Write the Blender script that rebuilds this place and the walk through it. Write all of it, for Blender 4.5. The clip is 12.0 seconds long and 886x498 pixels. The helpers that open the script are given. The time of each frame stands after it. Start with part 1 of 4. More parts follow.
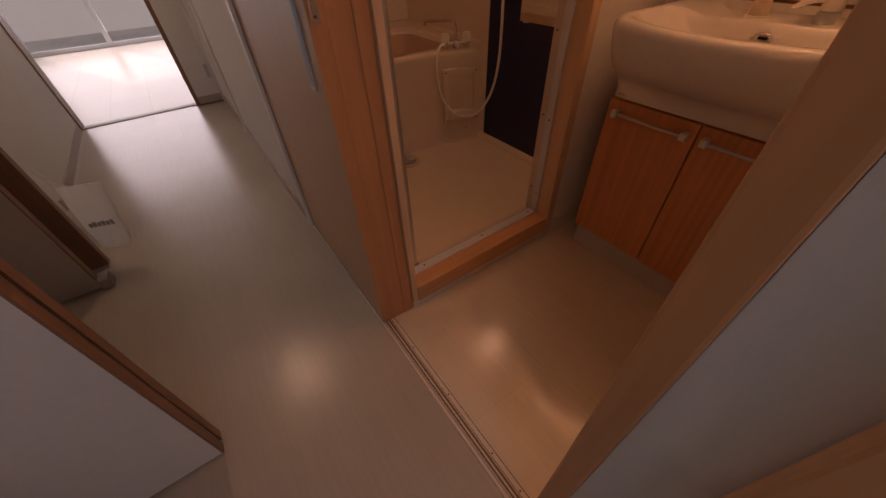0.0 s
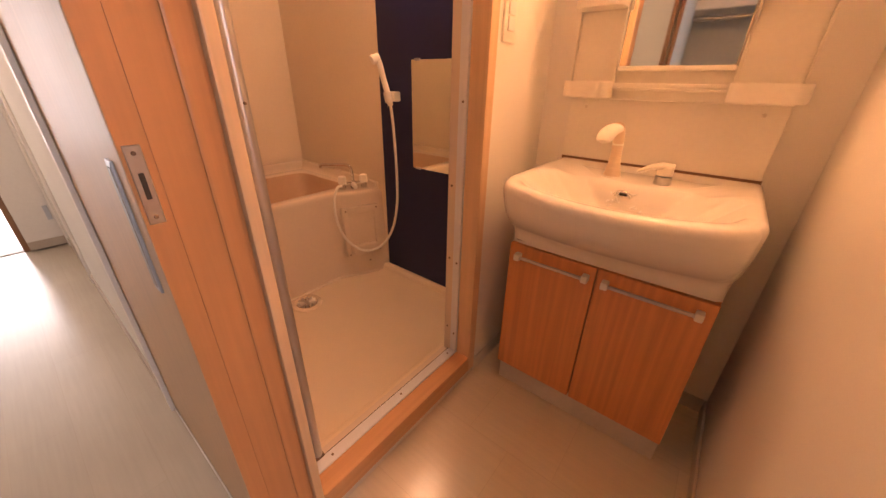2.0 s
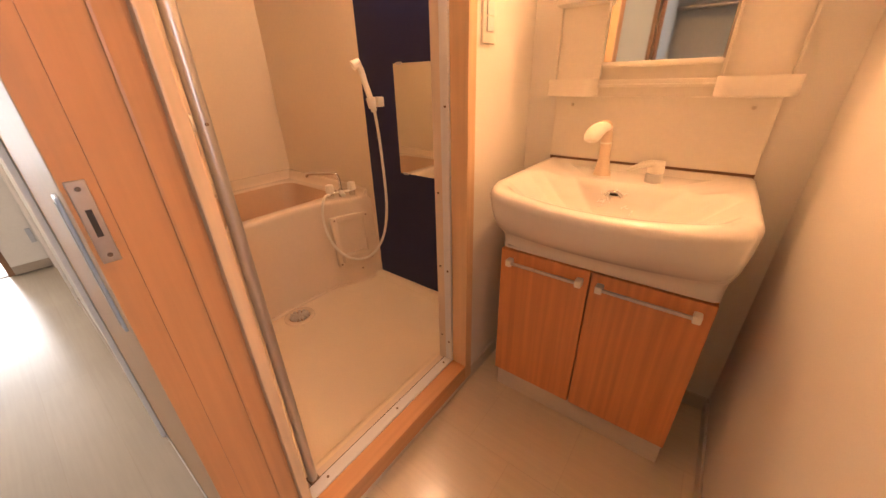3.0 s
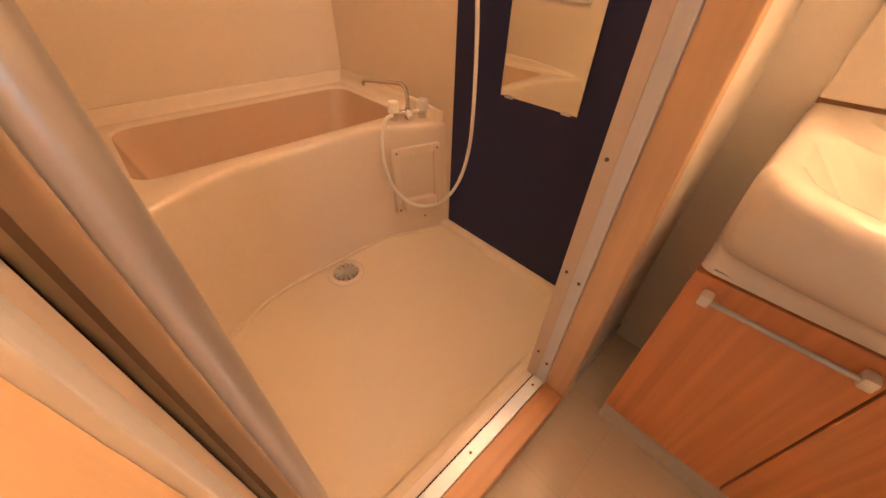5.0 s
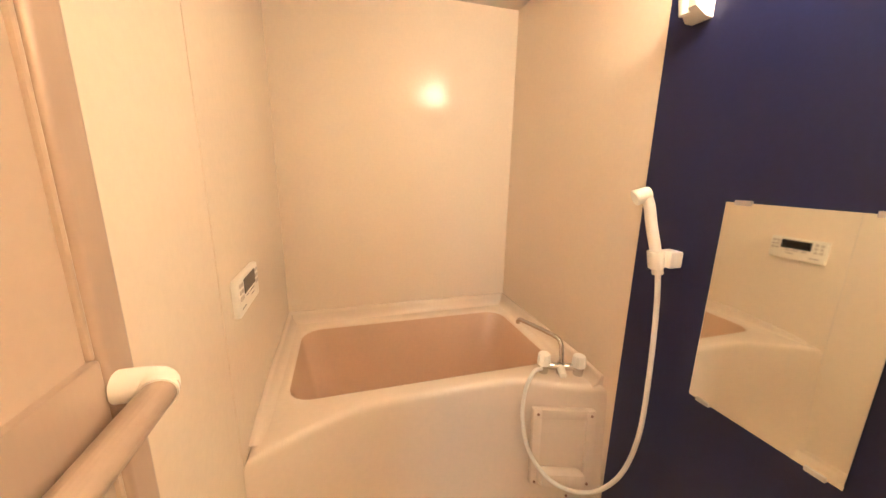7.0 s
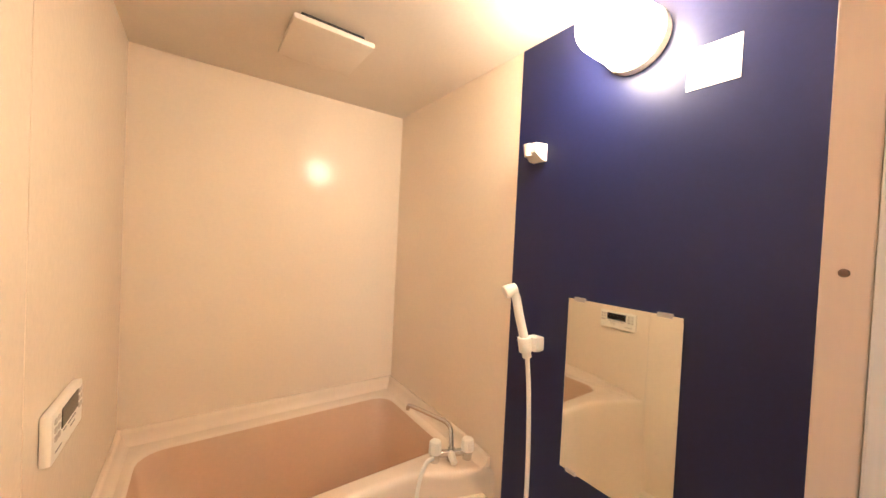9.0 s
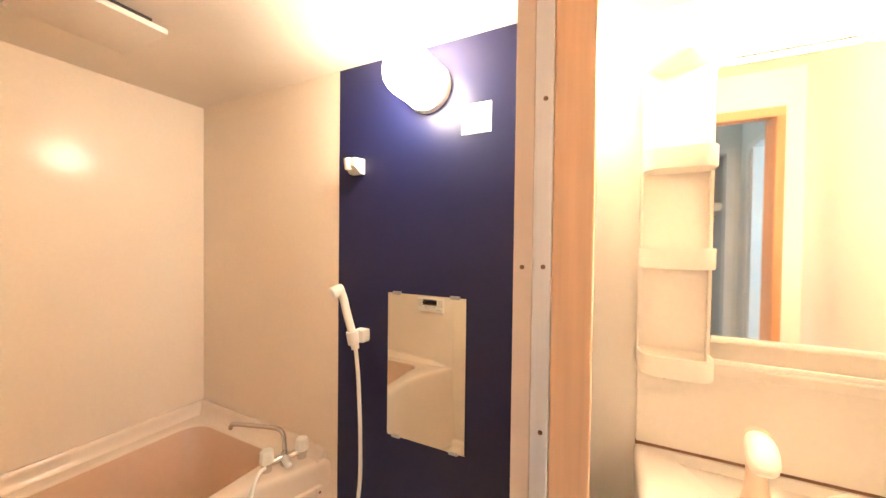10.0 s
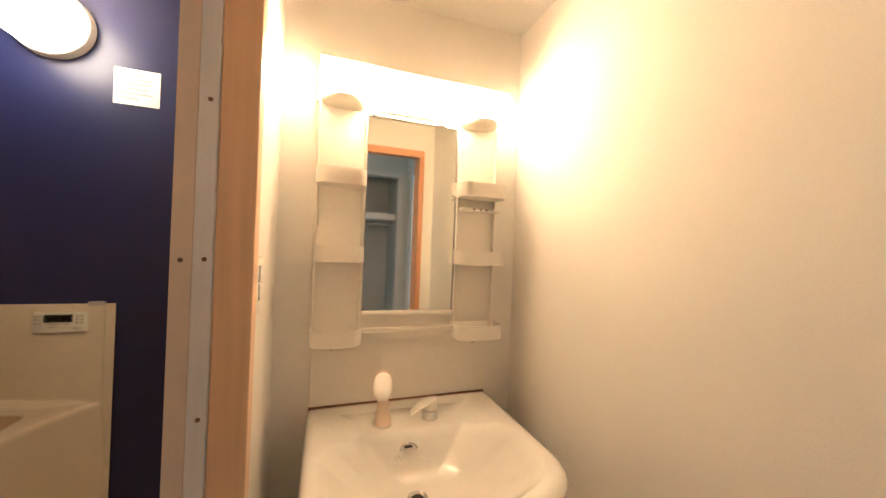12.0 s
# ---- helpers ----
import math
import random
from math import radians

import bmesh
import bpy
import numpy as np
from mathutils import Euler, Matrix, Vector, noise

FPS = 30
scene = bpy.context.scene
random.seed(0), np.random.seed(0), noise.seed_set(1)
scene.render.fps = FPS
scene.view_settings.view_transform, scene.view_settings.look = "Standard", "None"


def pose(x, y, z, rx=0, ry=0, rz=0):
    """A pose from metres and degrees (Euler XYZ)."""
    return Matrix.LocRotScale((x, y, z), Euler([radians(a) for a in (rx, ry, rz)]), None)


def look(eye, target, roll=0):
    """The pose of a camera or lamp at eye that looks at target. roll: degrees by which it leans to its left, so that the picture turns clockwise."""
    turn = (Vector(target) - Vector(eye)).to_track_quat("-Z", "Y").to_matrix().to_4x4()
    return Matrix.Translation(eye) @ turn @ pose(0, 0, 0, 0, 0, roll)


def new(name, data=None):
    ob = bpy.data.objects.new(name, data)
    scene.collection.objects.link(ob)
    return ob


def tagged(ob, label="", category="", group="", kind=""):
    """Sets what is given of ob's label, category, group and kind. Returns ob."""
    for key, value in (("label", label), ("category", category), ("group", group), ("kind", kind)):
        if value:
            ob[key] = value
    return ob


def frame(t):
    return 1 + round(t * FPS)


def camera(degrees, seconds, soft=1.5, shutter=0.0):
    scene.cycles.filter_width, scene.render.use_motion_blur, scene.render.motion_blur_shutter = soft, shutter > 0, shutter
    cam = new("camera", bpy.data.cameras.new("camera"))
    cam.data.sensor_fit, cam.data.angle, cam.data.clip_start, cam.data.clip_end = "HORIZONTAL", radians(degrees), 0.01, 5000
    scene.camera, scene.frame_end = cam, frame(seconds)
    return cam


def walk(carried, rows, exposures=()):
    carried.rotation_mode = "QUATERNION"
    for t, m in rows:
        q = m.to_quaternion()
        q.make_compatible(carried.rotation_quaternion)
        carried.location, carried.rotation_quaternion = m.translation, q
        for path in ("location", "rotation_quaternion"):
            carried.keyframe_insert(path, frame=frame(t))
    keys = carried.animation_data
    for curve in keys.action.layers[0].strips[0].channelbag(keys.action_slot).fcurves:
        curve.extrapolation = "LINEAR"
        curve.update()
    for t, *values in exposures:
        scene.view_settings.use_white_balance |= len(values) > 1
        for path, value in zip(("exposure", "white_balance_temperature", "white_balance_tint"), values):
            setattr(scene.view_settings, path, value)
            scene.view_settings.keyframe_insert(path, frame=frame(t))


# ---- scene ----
cam = camera(104.5, 12.0)
PATH = [
    (0, (0.74, -1.472, 1.041), (-0.479, -0.653, -0.316), -2.4),
    (0.3, (0.71, -1.464, 1.042), (-0.482, -0.546, -0.276), -2.6),
    (0.5, (0.693, -1.443, 1.043), (-0.488, -0.463, -0.239), -2.2),
    (1, (0.643, -1.399, 1.061), (-0.587, -0.246, -0.015), -1.4),
    (1.5, (0.599, -1.361, 1.084), (-0.615, -0.075, 0.15), 1.1),
    (2, (0.583, -1.334, 1.107), (-0.532, 0.08, 0.238), 1.2),
    (2.5, (0.591, -1.317, 1.129), (-0.512, 0.128, 0.296), -0.5),
    (2.7, (0.589, -1.315, 1.129), (-0.528, 0.123, 0.301), -1.2),
    (4.3, (0.345, -1.052, 1.049), (-0.589, 0.165, -0.234), -1.4),
    (4.5, (0.275, -1.057, 1.045), (-0.69, 0.129, -0.244), 0.1),
    (5, (0.112, -1.03, 1.058), (-0.979, 0.042, -0.23), 1.9),
    (5.5, (0.011, -0.965, 1.08), (-1.357, -0.077, -0.078), -0.7),
    (6, (-0.044, -0.904, 1.129), (-1.648, -0.276, 0.114), -0.9),
    (6.5, (-0.062, -0.876, 1.178), (-1.819, -0.361, 0.372), -0.2),
    (7, (-0.071, -0.872, 1.256), (-1.943, -0.322, 0.816), 0.9),
    (7.2, (-0.072, -0.867, 1.298), (-1.973, -0.3, 1.039), 0.7),
    (8.8, (-0.055, -0.894, 1.341), (-1.827, 0.032, 1.279), 1.0),
    (9, (-0.051, -0.914, 1.34), (-1.68, 0.246, 1.302), 2.8),
    (9.5, (-0.018, -0.993, 1.353), (-1.252, 0.579, 1.285), 0.2),
    (10, (0.04, -1.012, 1.369), (-0.837, 0.785, 1.334), 0.7),
    (10.5, (0.069, -1.043, 1.375), (-0.32, 0.918, 1.424), 0.9),
    (11, (0.108, -1.092, 1.377), (0.375, 0.89, 1.425), 0.3),
    (11.5, (0.131, -1.114, 1.379), (0.762, 0.782, 1.46), 1.1),
    (12, (0.132, -1.121, 1.363), (0.79, 0.768, 1.37), 2.2),
]
EXPOSURES = [(0, -1.68, 7500, 37), (0.2, -1.16, 7900, 43), (0.5, -0.66, 8000, 42), (1.5, 0.0, 7900, 37), (2.5, 0.33, 7200, 22), (4.5, 0.75, 6600, 11), (5.5, 0.65, 6300, 7), (6.5, 1.06, 5000, -12), (7.0, 1.22, 4850, -10), (9.0, 1.23, 4650, -9), (9.5, 1.28, 4640, -9), (10.5, 1.15, 4660, -8), (12, -0.02, 4680, -12)]
walk(cam, [(t, look(e, a, r)) for t, e, a, r in PATH], EXPOSURES)

# ---- world and light ----
world = bpy.data.worlds.new("world")
scene.world = world
world.use_nodes = True
wn = world.node_tree.nodes
sky = wn.new("ShaderNodeTexSky")
sky.sky_type, sky.sun_disc = "NISHITA", False
sky.sun_elevation, sky.sun_rotation = radians(38), radians(-70)
wn["Background"].inputs["Strength"].default_value = 0.12
world.node_tree.links.new(sky.outputs[0], wn["Background"].inputs["Color"])
sun = new("sun", bpy.data.lights.new("sun", "SUN"))
sun.data.energy, sun.data.angle, sun.data.color = 5.0, radians(0.5), (1.0, 0.95, 0.88)
sun.matrix_basis = look((-8, -3.6, 4.6), (-4.2, -2.0, 1.2))
sky_lamp = new("window_daylight", bpy.data.lights.new("window_daylight", "AREA"))
sky_lamp.data.shape, sky_lamp.data.size, sky_lamp.data.size_y = "RECTANGLE", 1.7, 2.0
sky_lamp.data.energy, sky_lamp.data.color = 95.0, (0.9, 0.95, 1.0)
sky_lamp.matrix_basis = look((-6.3, -2.1, 1.15), (-3.0, -1.9, 0.6))

hall_lamp = new("hall_window_daylight", bpy.data.lights.new("hall_window_daylight", "AREA"))
hall_lamp.data.shape, hall_lamp.data.size, hall_lamp.data.size_y = "RECTANGLE", 0.7, 1.1
hall_lamp.data.energy, hall_lamp.data.color = 10.0, (0.85, 0.92, 1.0)
hall_lamp.matrix_basis = look((1.97, -1.78, 1.5), (0.0, -1.8, 1.0))

LAMP = (1.0, 0.52, 0.248)
BATH_POWER, VANITY_POWER, HALL_POWER = 8.8, 41.0, 23.0

# ---- materials ----


def material(name, colour, rough=0.5, metal=0.0, scale=40.0, vary=0.06, bump=0.02, stretch=(1, 1, 1), stain=0.05, rough_vary=0.08, coat=0.0, shine=0.5):
    """A surface with fine grain and broad unevenness, in metres."""
    m = bpy.data.materials.new(name)
    m.use_nodes = True
    nt = m.node_tree
    bsdf = nt.nodes["Principled BSDF"]
    bsdf.inputs["Metallic"].default_value = metal
    bsdf.inputs["Coat Weight"].default_value = coat
    bsdf.inputs["Specular IOR Level"].default_value = shine
    tc = nt.nodes.new("ShaderNodeTexCoord")
    mp = nt.nodes.new("ShaderNodeMapping")
    mp.inputs["Scale"].default_value = stretch
    nt.links.new(tc.outputs["Object"], mp.inputs["Vector"])
    fine = nt.nodes.new("ShaderNodeTexNoise")
    fine.inputs["Scale"].default_value, fine.inputs["Detail"].default_value = scale, 5.0
    nt.links.new(mp.outputs[0], fine.inputs["Vector"])
    broad = nt.nodes.new("ShaderNodeTexNoise")
    broad.inputs["Scale"].default_value, broad.inputs["Detail"].default_value = 2.3, 3.0
    nt.links.new(tc.outputs["Object"], broad.inputs["Vector"])
    r1 = nt.nodes.new("ShaderNodeMapRange")
    r1.inputs["From Min"].default_value, r1.inputs["From Max"].default_value = 0.3, 0.7
    r1.inputs["To Min"].default_value, r1.inputs["To Max"].default_value = 1 - vary, 1 + vary
    nt.links.new(fine.outputs[0], r1.inputs["Value"])
    r2 = nt.nodes.new("ShaderNodeMapRange")
    r2.inputs["From Min"].default_value, r2.inputs["From Max"].default_value = 0.3, 0.7
    r2.inputs["To Min"].default_value, r2.inputs["To Max"].default_value = 1 - stain, 1 + stain
    nt.links.new(broad.outputs[0], r2.inputs["Value"])
    mul = nt.nodes.new("ShaderNodeMath")
    mul.operation = "MULTIPLY"
    nt.links.new(r1.outputs[0], mul.inputs[0])
    nt.links.new(r2.outputs[0], mul.inputs[1])
    hsv = nt.nodes.new("ShaderNodeHueSaturation")
    hsv.inputs["Color"].default_value = (*colour, 1)
    nt.links.new(mul.outputs[0], hsv.inputs["Value"])
    nt.links.new(hsv.outputs[0], bsdf.inputs["Base Color"])
    r3 = nt.nodes.new("ShaderNodeMapRange")
    r3.inputs["To Min"].default_value, r3.inputs["To Max"].default_value = max(0.02, rough - rough_vary), min(1, rough + rough_vary)
    nt.links.new(broad.outputs[0], r3.inputs["Value"])
    nt.links.new(r3.outputs[0], bsdf.inputs["Roughness"])
    if bump:
        b = nt.nodes.new("ShaderNodeBump")
        b.inputs["Strength"].default_value, b.inputs["Distance"].default_value = 1.0, bump * 0.01
        nt.links.new(fine.outputs[0], b.inputs["Height"])
        nt.links.new(b.outputs[0], bsdf.inputs["Normal"])
    return m


def glow(name, colour, strength):
    m = bpy.data.materials.new(name)
    m.use_nodes = True
    bsdf = m.node_tree.nodes["Principled BSDF"]
    bsdf.inputs["Base Color"].default_value = (0.8, 0.78, 0.72, 1)
    bsdf.inputs["Emission Color"].default_value = (*colour, 1)
    bsdf.inputs["Emission Strength"].default_value = strength
    return m


def planks(name, c1, c2, rough, width, length, gap=(0.3, 0.27, 0.22)):
    """Printed vinyl boards along x: soft grain, and faint joints."""
    m = material(name, c1, rough, scale=14.0, vary=0.03, bump=0.008, stretch=(0.35, 6, 1), stain=0.05, rough_vary=0.04)
    nt = m.node_tree
    bsdf = nt.nodes["Principled BSDF"]
    tc = nt.nodes["Texture Coordinate"]
    brick = nt.nodes.new("ShaderNodeTexBrick")
    brick.inputs["Scale"].default_value = 1.0
    brick.inputs["Brick Width"].default_value, brick.inputs["Row Height"].default_value = length, width
    brick.inputs["Mortar Size"].default_value = 0.0012
    brick.inputs["Color1"].default_value, brick.inputs["Color2"].default_value = (1, 1, 1, 1), (*[b / a for a, b in zip(c1, c2)], 1)
    brick.inputs["Mortar"].default_value = (*gap, 1)
    nt.links.new(tc.outputs["Object"], brick.inputs["Vector"])
    mix = nt.nodes.new("ShaderNodeMix")
    mix.data_type, mix.blend_type = "RGBA", "MULTIPLY"
    mix.inputs["Factor"].default_value = 1.0
    old = bsdf.inputs["Base Color"].links[0].from_socket
    nt.links.new(old, mix.inputs[6])
    nt.links.new(brick.outputs["Color"], mix.inputs[7])
    nt.links.new(mix.outputs[2], bsdf.inputs["Base Color"])
    return m


M_WALL = material("wallpaper", (0.85, 0.82, 0.75), 0.85, scale=260, vary=0.015, bump=0.035, stain=0.03)
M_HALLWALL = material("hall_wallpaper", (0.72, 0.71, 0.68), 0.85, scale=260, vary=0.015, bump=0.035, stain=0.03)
M_CEIL = material("ceiling_paper", (0.78, 0.76, 0.71), 0.9, scale=200, vary=0.03, bump=0.1)
M_BATHWALL = material("bath_panel", (0.81, 0.70, 0.55), 0.145, scale=70, vary=0.015, bump=0.035, stain=0.02, rough_vary=0.03, shine=0.17)
M_BATHCEIL = material("bath_ceiling_panel", (0.70, 0.62, 0.52), 0.4, scale=90, vary=0.02, bump=0.01)
M_BLUE = material("blue_panel", (0.0105, 0.013, 0.066), 0.38, scale=120, vary=0.05, bump=0.014, stain=0.05, rough_vary=0.05, shine=0.42)
M_TUB = material("tub_resin", (0.77, 0.655, 0.52), 0.15, scale=60, vary=0.015, bump=0.006, stain=0.03)
# Bowl tone: darker and redder than the tub's shell.
M_TUBIN = material("tub_bowl_darker", (0.67, 0.475, 0.325), 0.18, scale=60, vary=0.015, bump=0.006, stain=0.03)
M_PAN = material("pan_resin", (0.76, 0.65, 0.50), 0.32, scale=180, vary=0.02, bump=0.05, stain=0.03)
M_WOOD = material("jamb_wood", (0.545, 0.255, 0.11), 0.38, scale=22, vary=0.07, bump=0.01, stretch=(3, 3, 0.12), stain=0.05)
M_CASING = material("casing_wood", (0.72, 0.485, 0.29), 0.38, scale=22, vary=0.07, bump=0.01, stretch=(3, 3, 0.12), stain=0.05)
M_WOODY = material("sill_wood", (0.62, 0.33, 0.16), 0.38, scale=22, vary=0.07, bump=0.01, stretch=(3, 0.12, 3), stain=0.05)
M_DOOR = material("sliding_door_sheet", (0.58, 0.40, 0.26), 0.52, scale=20, vary=0.05, bump=0.01, stretch=(3, 3, 0.1), stain=0.05)
M_CABINET = material("cabinet_woodgrain", (0.68, 0.29, 0.115), 0.36, scale=16, vary=0.12, bump=0.01, stretch=(4, 4, 0.1), stain=0.05)
M_BROWN = material("brown_edge", (0.26, 0.14, 0.08), 0.45, scale=22, vary=0.08, bump=0.01, stretch=(3, 3, 0.12))
M_WHITE = material("white_resin", (0.85, 0.81, 0.72), 0.32, scale=80, vary=0.015, bump=0.004, stain=0.02)
M_CERAMIC = material("white_ceramic", (0.84, 0.81, 0.75), 0.2, scale=40, vary=0.01, bump=0.002, stain=0.015, rough_vary=0.04, coat=0.3)
M_WHITEDOOR = material("white_door_sheet", (0.72, 0.71, 0.70), 0.4, scale=60, vary=0.02, bump=0.008, stain=0.03)
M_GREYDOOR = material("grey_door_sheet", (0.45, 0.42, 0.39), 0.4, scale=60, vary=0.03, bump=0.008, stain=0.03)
M_TRIM = material("pale_trim", (0.78, 0.75, 0.73), 0.4, scale=60, vary=0.02, bump=0.005)
M_BASE = material("baseboard_vinyl", (0.42, 0.37, 0.32), 0.5, scale=60, vary=0.03, bump=0.008)
M_KICK = material("kick_strip", (0.70, 0.64, 0.55), 0.5, scale=60, vary=0.03, bump=0.008)
M_ALU = material("aluminium", (0.72, 0.75, 0.80), 0.34, metal=0.3, scale=120, vary=0.03, bump=0.004, stretch=(2, 2, 0.05))
M_ALUDULL = material("anodised_beige", (0.69, 0.60, 0.52), 0.42, metal=0.2, scale=120, vary=0.012, bump=0.004, stretch=(2, 2, 0.05))
# Leaf and stile base colours are darkened to hold the folded door's shade.
M_LEAF_SHADED = material("shaded_leaf_resin", (0.44, 0.34, 0.25), 0.35, scale=70, vary=0.02, bump=0.04, stain=0.03)
M_STILE_SHADED = material("shaded_beige_stile", (0.42, 0.32, 0.24), 0.36, metal=0.2, scale=120, vary=0.012, bump=0.004, stretch=(2, 2, 0.05))
M_BISQUE = material("beige_resin", (0.74, 0.60, 0.46), 0.34, scale=80, vary=0.015, bump=0.004, stain=0.02)
M_CHROME = material("chrome", (0.66, 0.65, 0.64), 0.06, metal=1.0, scale=60, vary=0.01, bump=0.0, rough_vary=0.03)
M_POST = material("post_metal", (0.50, 0.48, 0.46), 0.34, metal=0.75, scale=120, vary=0.02, bump=0.002, stretch=(2, 2, 0.05))
M_STEEL = material("steel", (0.60, 0.59, 0.58), 0.3, metal=1.0, scale=120, vary=0.04, bump=0.003)
M_MIRROR = material("mirror_glass", (0.85, 0.87, 0.81), 0.03, metal=1.0, scale=3, vary=0.005, bump=0.0, stain=0.005, rough_vary=0.01)
# Opaque white that paints the bright glints on the clear wrapping.
M_GLINT = material("painted_glint", (0.95, 0.95, 0.93), 0.08, metal=0.0, scale=60, vary=0.01, bump=0.0, rough_vary=0.01, shine=1.0)
M_SCREW = material("dull_screw", (0.20, 0.14, 0.10), 0.45, metal=0.4, scale=120, vary=0.05, bump=0.002)
M_DARK = material("dark_gap", (0.03, 0.024, 0.02), 0.7, scale=60, vary=0.1, bump=0.0)
M_SCREEN = material("dark_display", (0.012, 0.012, 0.014), 0.12, scale=60, vary=0.05, bump=0.0)
M_GREY = material("grey_resin", (0.36, 0.34, 0.32), 0.45, scale=60, vary=0.03, bump=0.005)
M_BUTTON = material("pale_grey_button", (0.52, 0.47, 0.41), 0.45, scale=60, vary=0.03, bump=0.004)
M_BLUEGREY = material("bluish_metal", (0.50, 0.54, 0.60), 0.35, metal=0.7, scale=60, vary=0.03, bump=0.003)
M_PAPER = material("sticker_paper", (0.82, 0.80, 0.76), 0.5, scale=90, vary=0.02, bump=0.003)
M_INK = material("grey_ink", (0.30, 0.28, 0.27), 0.6, scale=90, vary=0.05, bump=0.0)
M_CLOSET = material("closet_board", (0.60, 0.61, 0.60), 0.7, scale=80, vary=0.04, bump=0.02)
M_BOARD = material("shelf_board", (0.78, 0.77, 0.74), 0.5, scale=80, vary=0.03, bump=0.01)
M_WASHFLOOR = planks("washroom_vinyl", (0.76, 0.66, 0.52), (0.735, 0.64, 0.50), 0.18, 0.305, 0.305, (0.90, 0.88, 0.86))
M_HALLFLOOR = planks("hall_vinyl", (0.46, 0.42, 0.365), (0.44, 0.40, 0.345), 0.25, 0.15, 0.92, (0.94, 0.93, 0.92))
M_ROOMFLOOR = planks("room_boards", (0.62, 0.57, 0.50), (0.58, 0.53, 0.46), 0.3, 0.3, 0.9, (0.7, 0.66, 0.6))


def frosted(name, colour):
    """A milky sheet that lets sunlight glow through."""
    m = material(name, colour, 0.5, scale=60, vary=0.02, bump=0.0)
    nt = m.node_tree
    tl, mx = nt.nodes.new("ShaderNodeBsdfTranslucent"), nt.nodes.new("ShaderNodeMixShader")
    tl.inputs["Color"].default_value = (*colour, 1)
    mx.inputs[0].default_value = 0.75
    nt.links.new(nt.nodes["Principled BSDF"].outputs[0], mx.inputs[1])
    nt.links.new(tl.outputs[0], mx.inputs[2])
    nt.links.new(mx.outputs[0], nt.nodes["Material Output"].inputs["Surface"])
    return m


# For an invented parapet that glows in the sun behind the window.
M_FROST = frosted("assumed_balcony_panel", (0.86, 0.88, 0.88))
M_CLOTH = frosted("white_cotton_cloth", (0.86, 0.85, 0.82))
M_BATHGLOW = glow("bath_globe_light", (1.0, 0.615, 0.365), 1.0)
M_VANGLOW = glow("vanity_diffuser_light", LAMP, 1.0)
M_VANSOFT = glow("vanity_cover_light", LAMP, 1.0)
M_HALLGLOW = glow("hall_lamp_light", (1.0, 0.74, 0.5), 1.0)

# ---- building helpers ----


def mesh_from(name, bm, mat):
    bmesh.ops.recalc_face_normals(bm, faces=bm.faces[:])
    me = bpy.data.meshes.new(name)
    bm.to_mesh(me)
    bm.free()
    me.materials.append(mat)
    return me


def smooth(me, angle=40):
    for p in me.polygons:
        p.use_smooth = True
    me.set_sharp_from_angle(angle=radians(angle))


def structure(name, bm, mat, label="", soft=False):
    me = mesh_from(name, bm, mat)
    if soft:
        smooth(me)
    return tagged(new(name, me), label, "", "", "structure")


def thing(name, at, label, category, group=""):
    ob = new(name)
    ob.location = at
    ob.empty_display_size = 0.05
    return tagged(ob, label, category, group)


def part(name, bm, mat, parent, label="", soft=True):
    me = mesh_from(name, bm, mat)
    if soft:
        smooth(me)
    ob = new(name, me)
    ob.parent = parent
    if parent.type == "EMPTY":
        ob.matrix_parent_inverse = Matrix.Translation(-Vector(parent.location))
    return tagged(ob, label)


def box(x0, x1, y0, y1, z0, z1, bevel=0.0, bm=None, seg=2):
    b = bmesh.new()
    bmesh.ops.create_cube(b, size=1.0)
    for v in b.verts:
        v.co = Vector(((x0 + x1) / 2 + v.co.x * (x1 - x0), (y0 + y1) / 2 + v.co.y * (y1 - y0), (z0 + z1) / 2 + v.co.z * (z1 - z0)))
    if bevel:
        bmesh.ops.bevel(b, geom=b.edges[:] + b.verts[:], offset=bevel, segments=seg, profile=0.6, affect="EDGES")
    return join(bm, b)


def join(bm, b):
    if bm is None:
        return b
    me = bpy.data.meshes.new("tmp")
    b.to_mesh(me)
    b.free()
    bm.from_mesh(me)
    bpy.data.meshes.remove(me)
    return bm


def cyl(p0, p1, r, r2=None, seg=24, bm=None, bevel=0.0):
    """A rod from p0 to p1."""
    p0, p1 = Vector(p0), Vector(p1)
    b = bmesh.new()
    h = (p1 - p0).length
    bmesh.ops.create_cone(b, cap_ends=True, segments=seg, radius1=r, radius2=r if r2 is None else r2, depth=h)
    if bevel:
        es = [e for e in b.edges if all(abs(abs(v.co.z) - h / 2) < 1e-6 for v in e.verts)]
        bmesh.ops.bevel(b, geom=es, offset=bevel, segments=3, profile=0.5, affect="EDGES")
    rot = (p1 - p0).to_track_quat("Z", "Y").to_matrix().to_4x4()
    bmesh.ops.transform(b, matrix=Matrix.Translation((p0 + p1) / 2) @ rot, verts=b.verts[:])
    return join(bm, b)


def loft(rings, cap0=True, cap1=True, bm=None):
    b = bmesh.new()
    vs = [[b.verts.new(p) for p in ring] for ring in rings]
    n = len(vs[0])
    for a, c in zip(vs, vs[1:]):
        for i in range(n):
            b.faces.new((a[i], a[(i + 1) % n], c[(i + 1) % n], c[i]))
    if cap0:
        b.faces.new(vs[0])
    if cap1:
        b.faces.new(vs[-1][::-1])
    return join(bm, b)


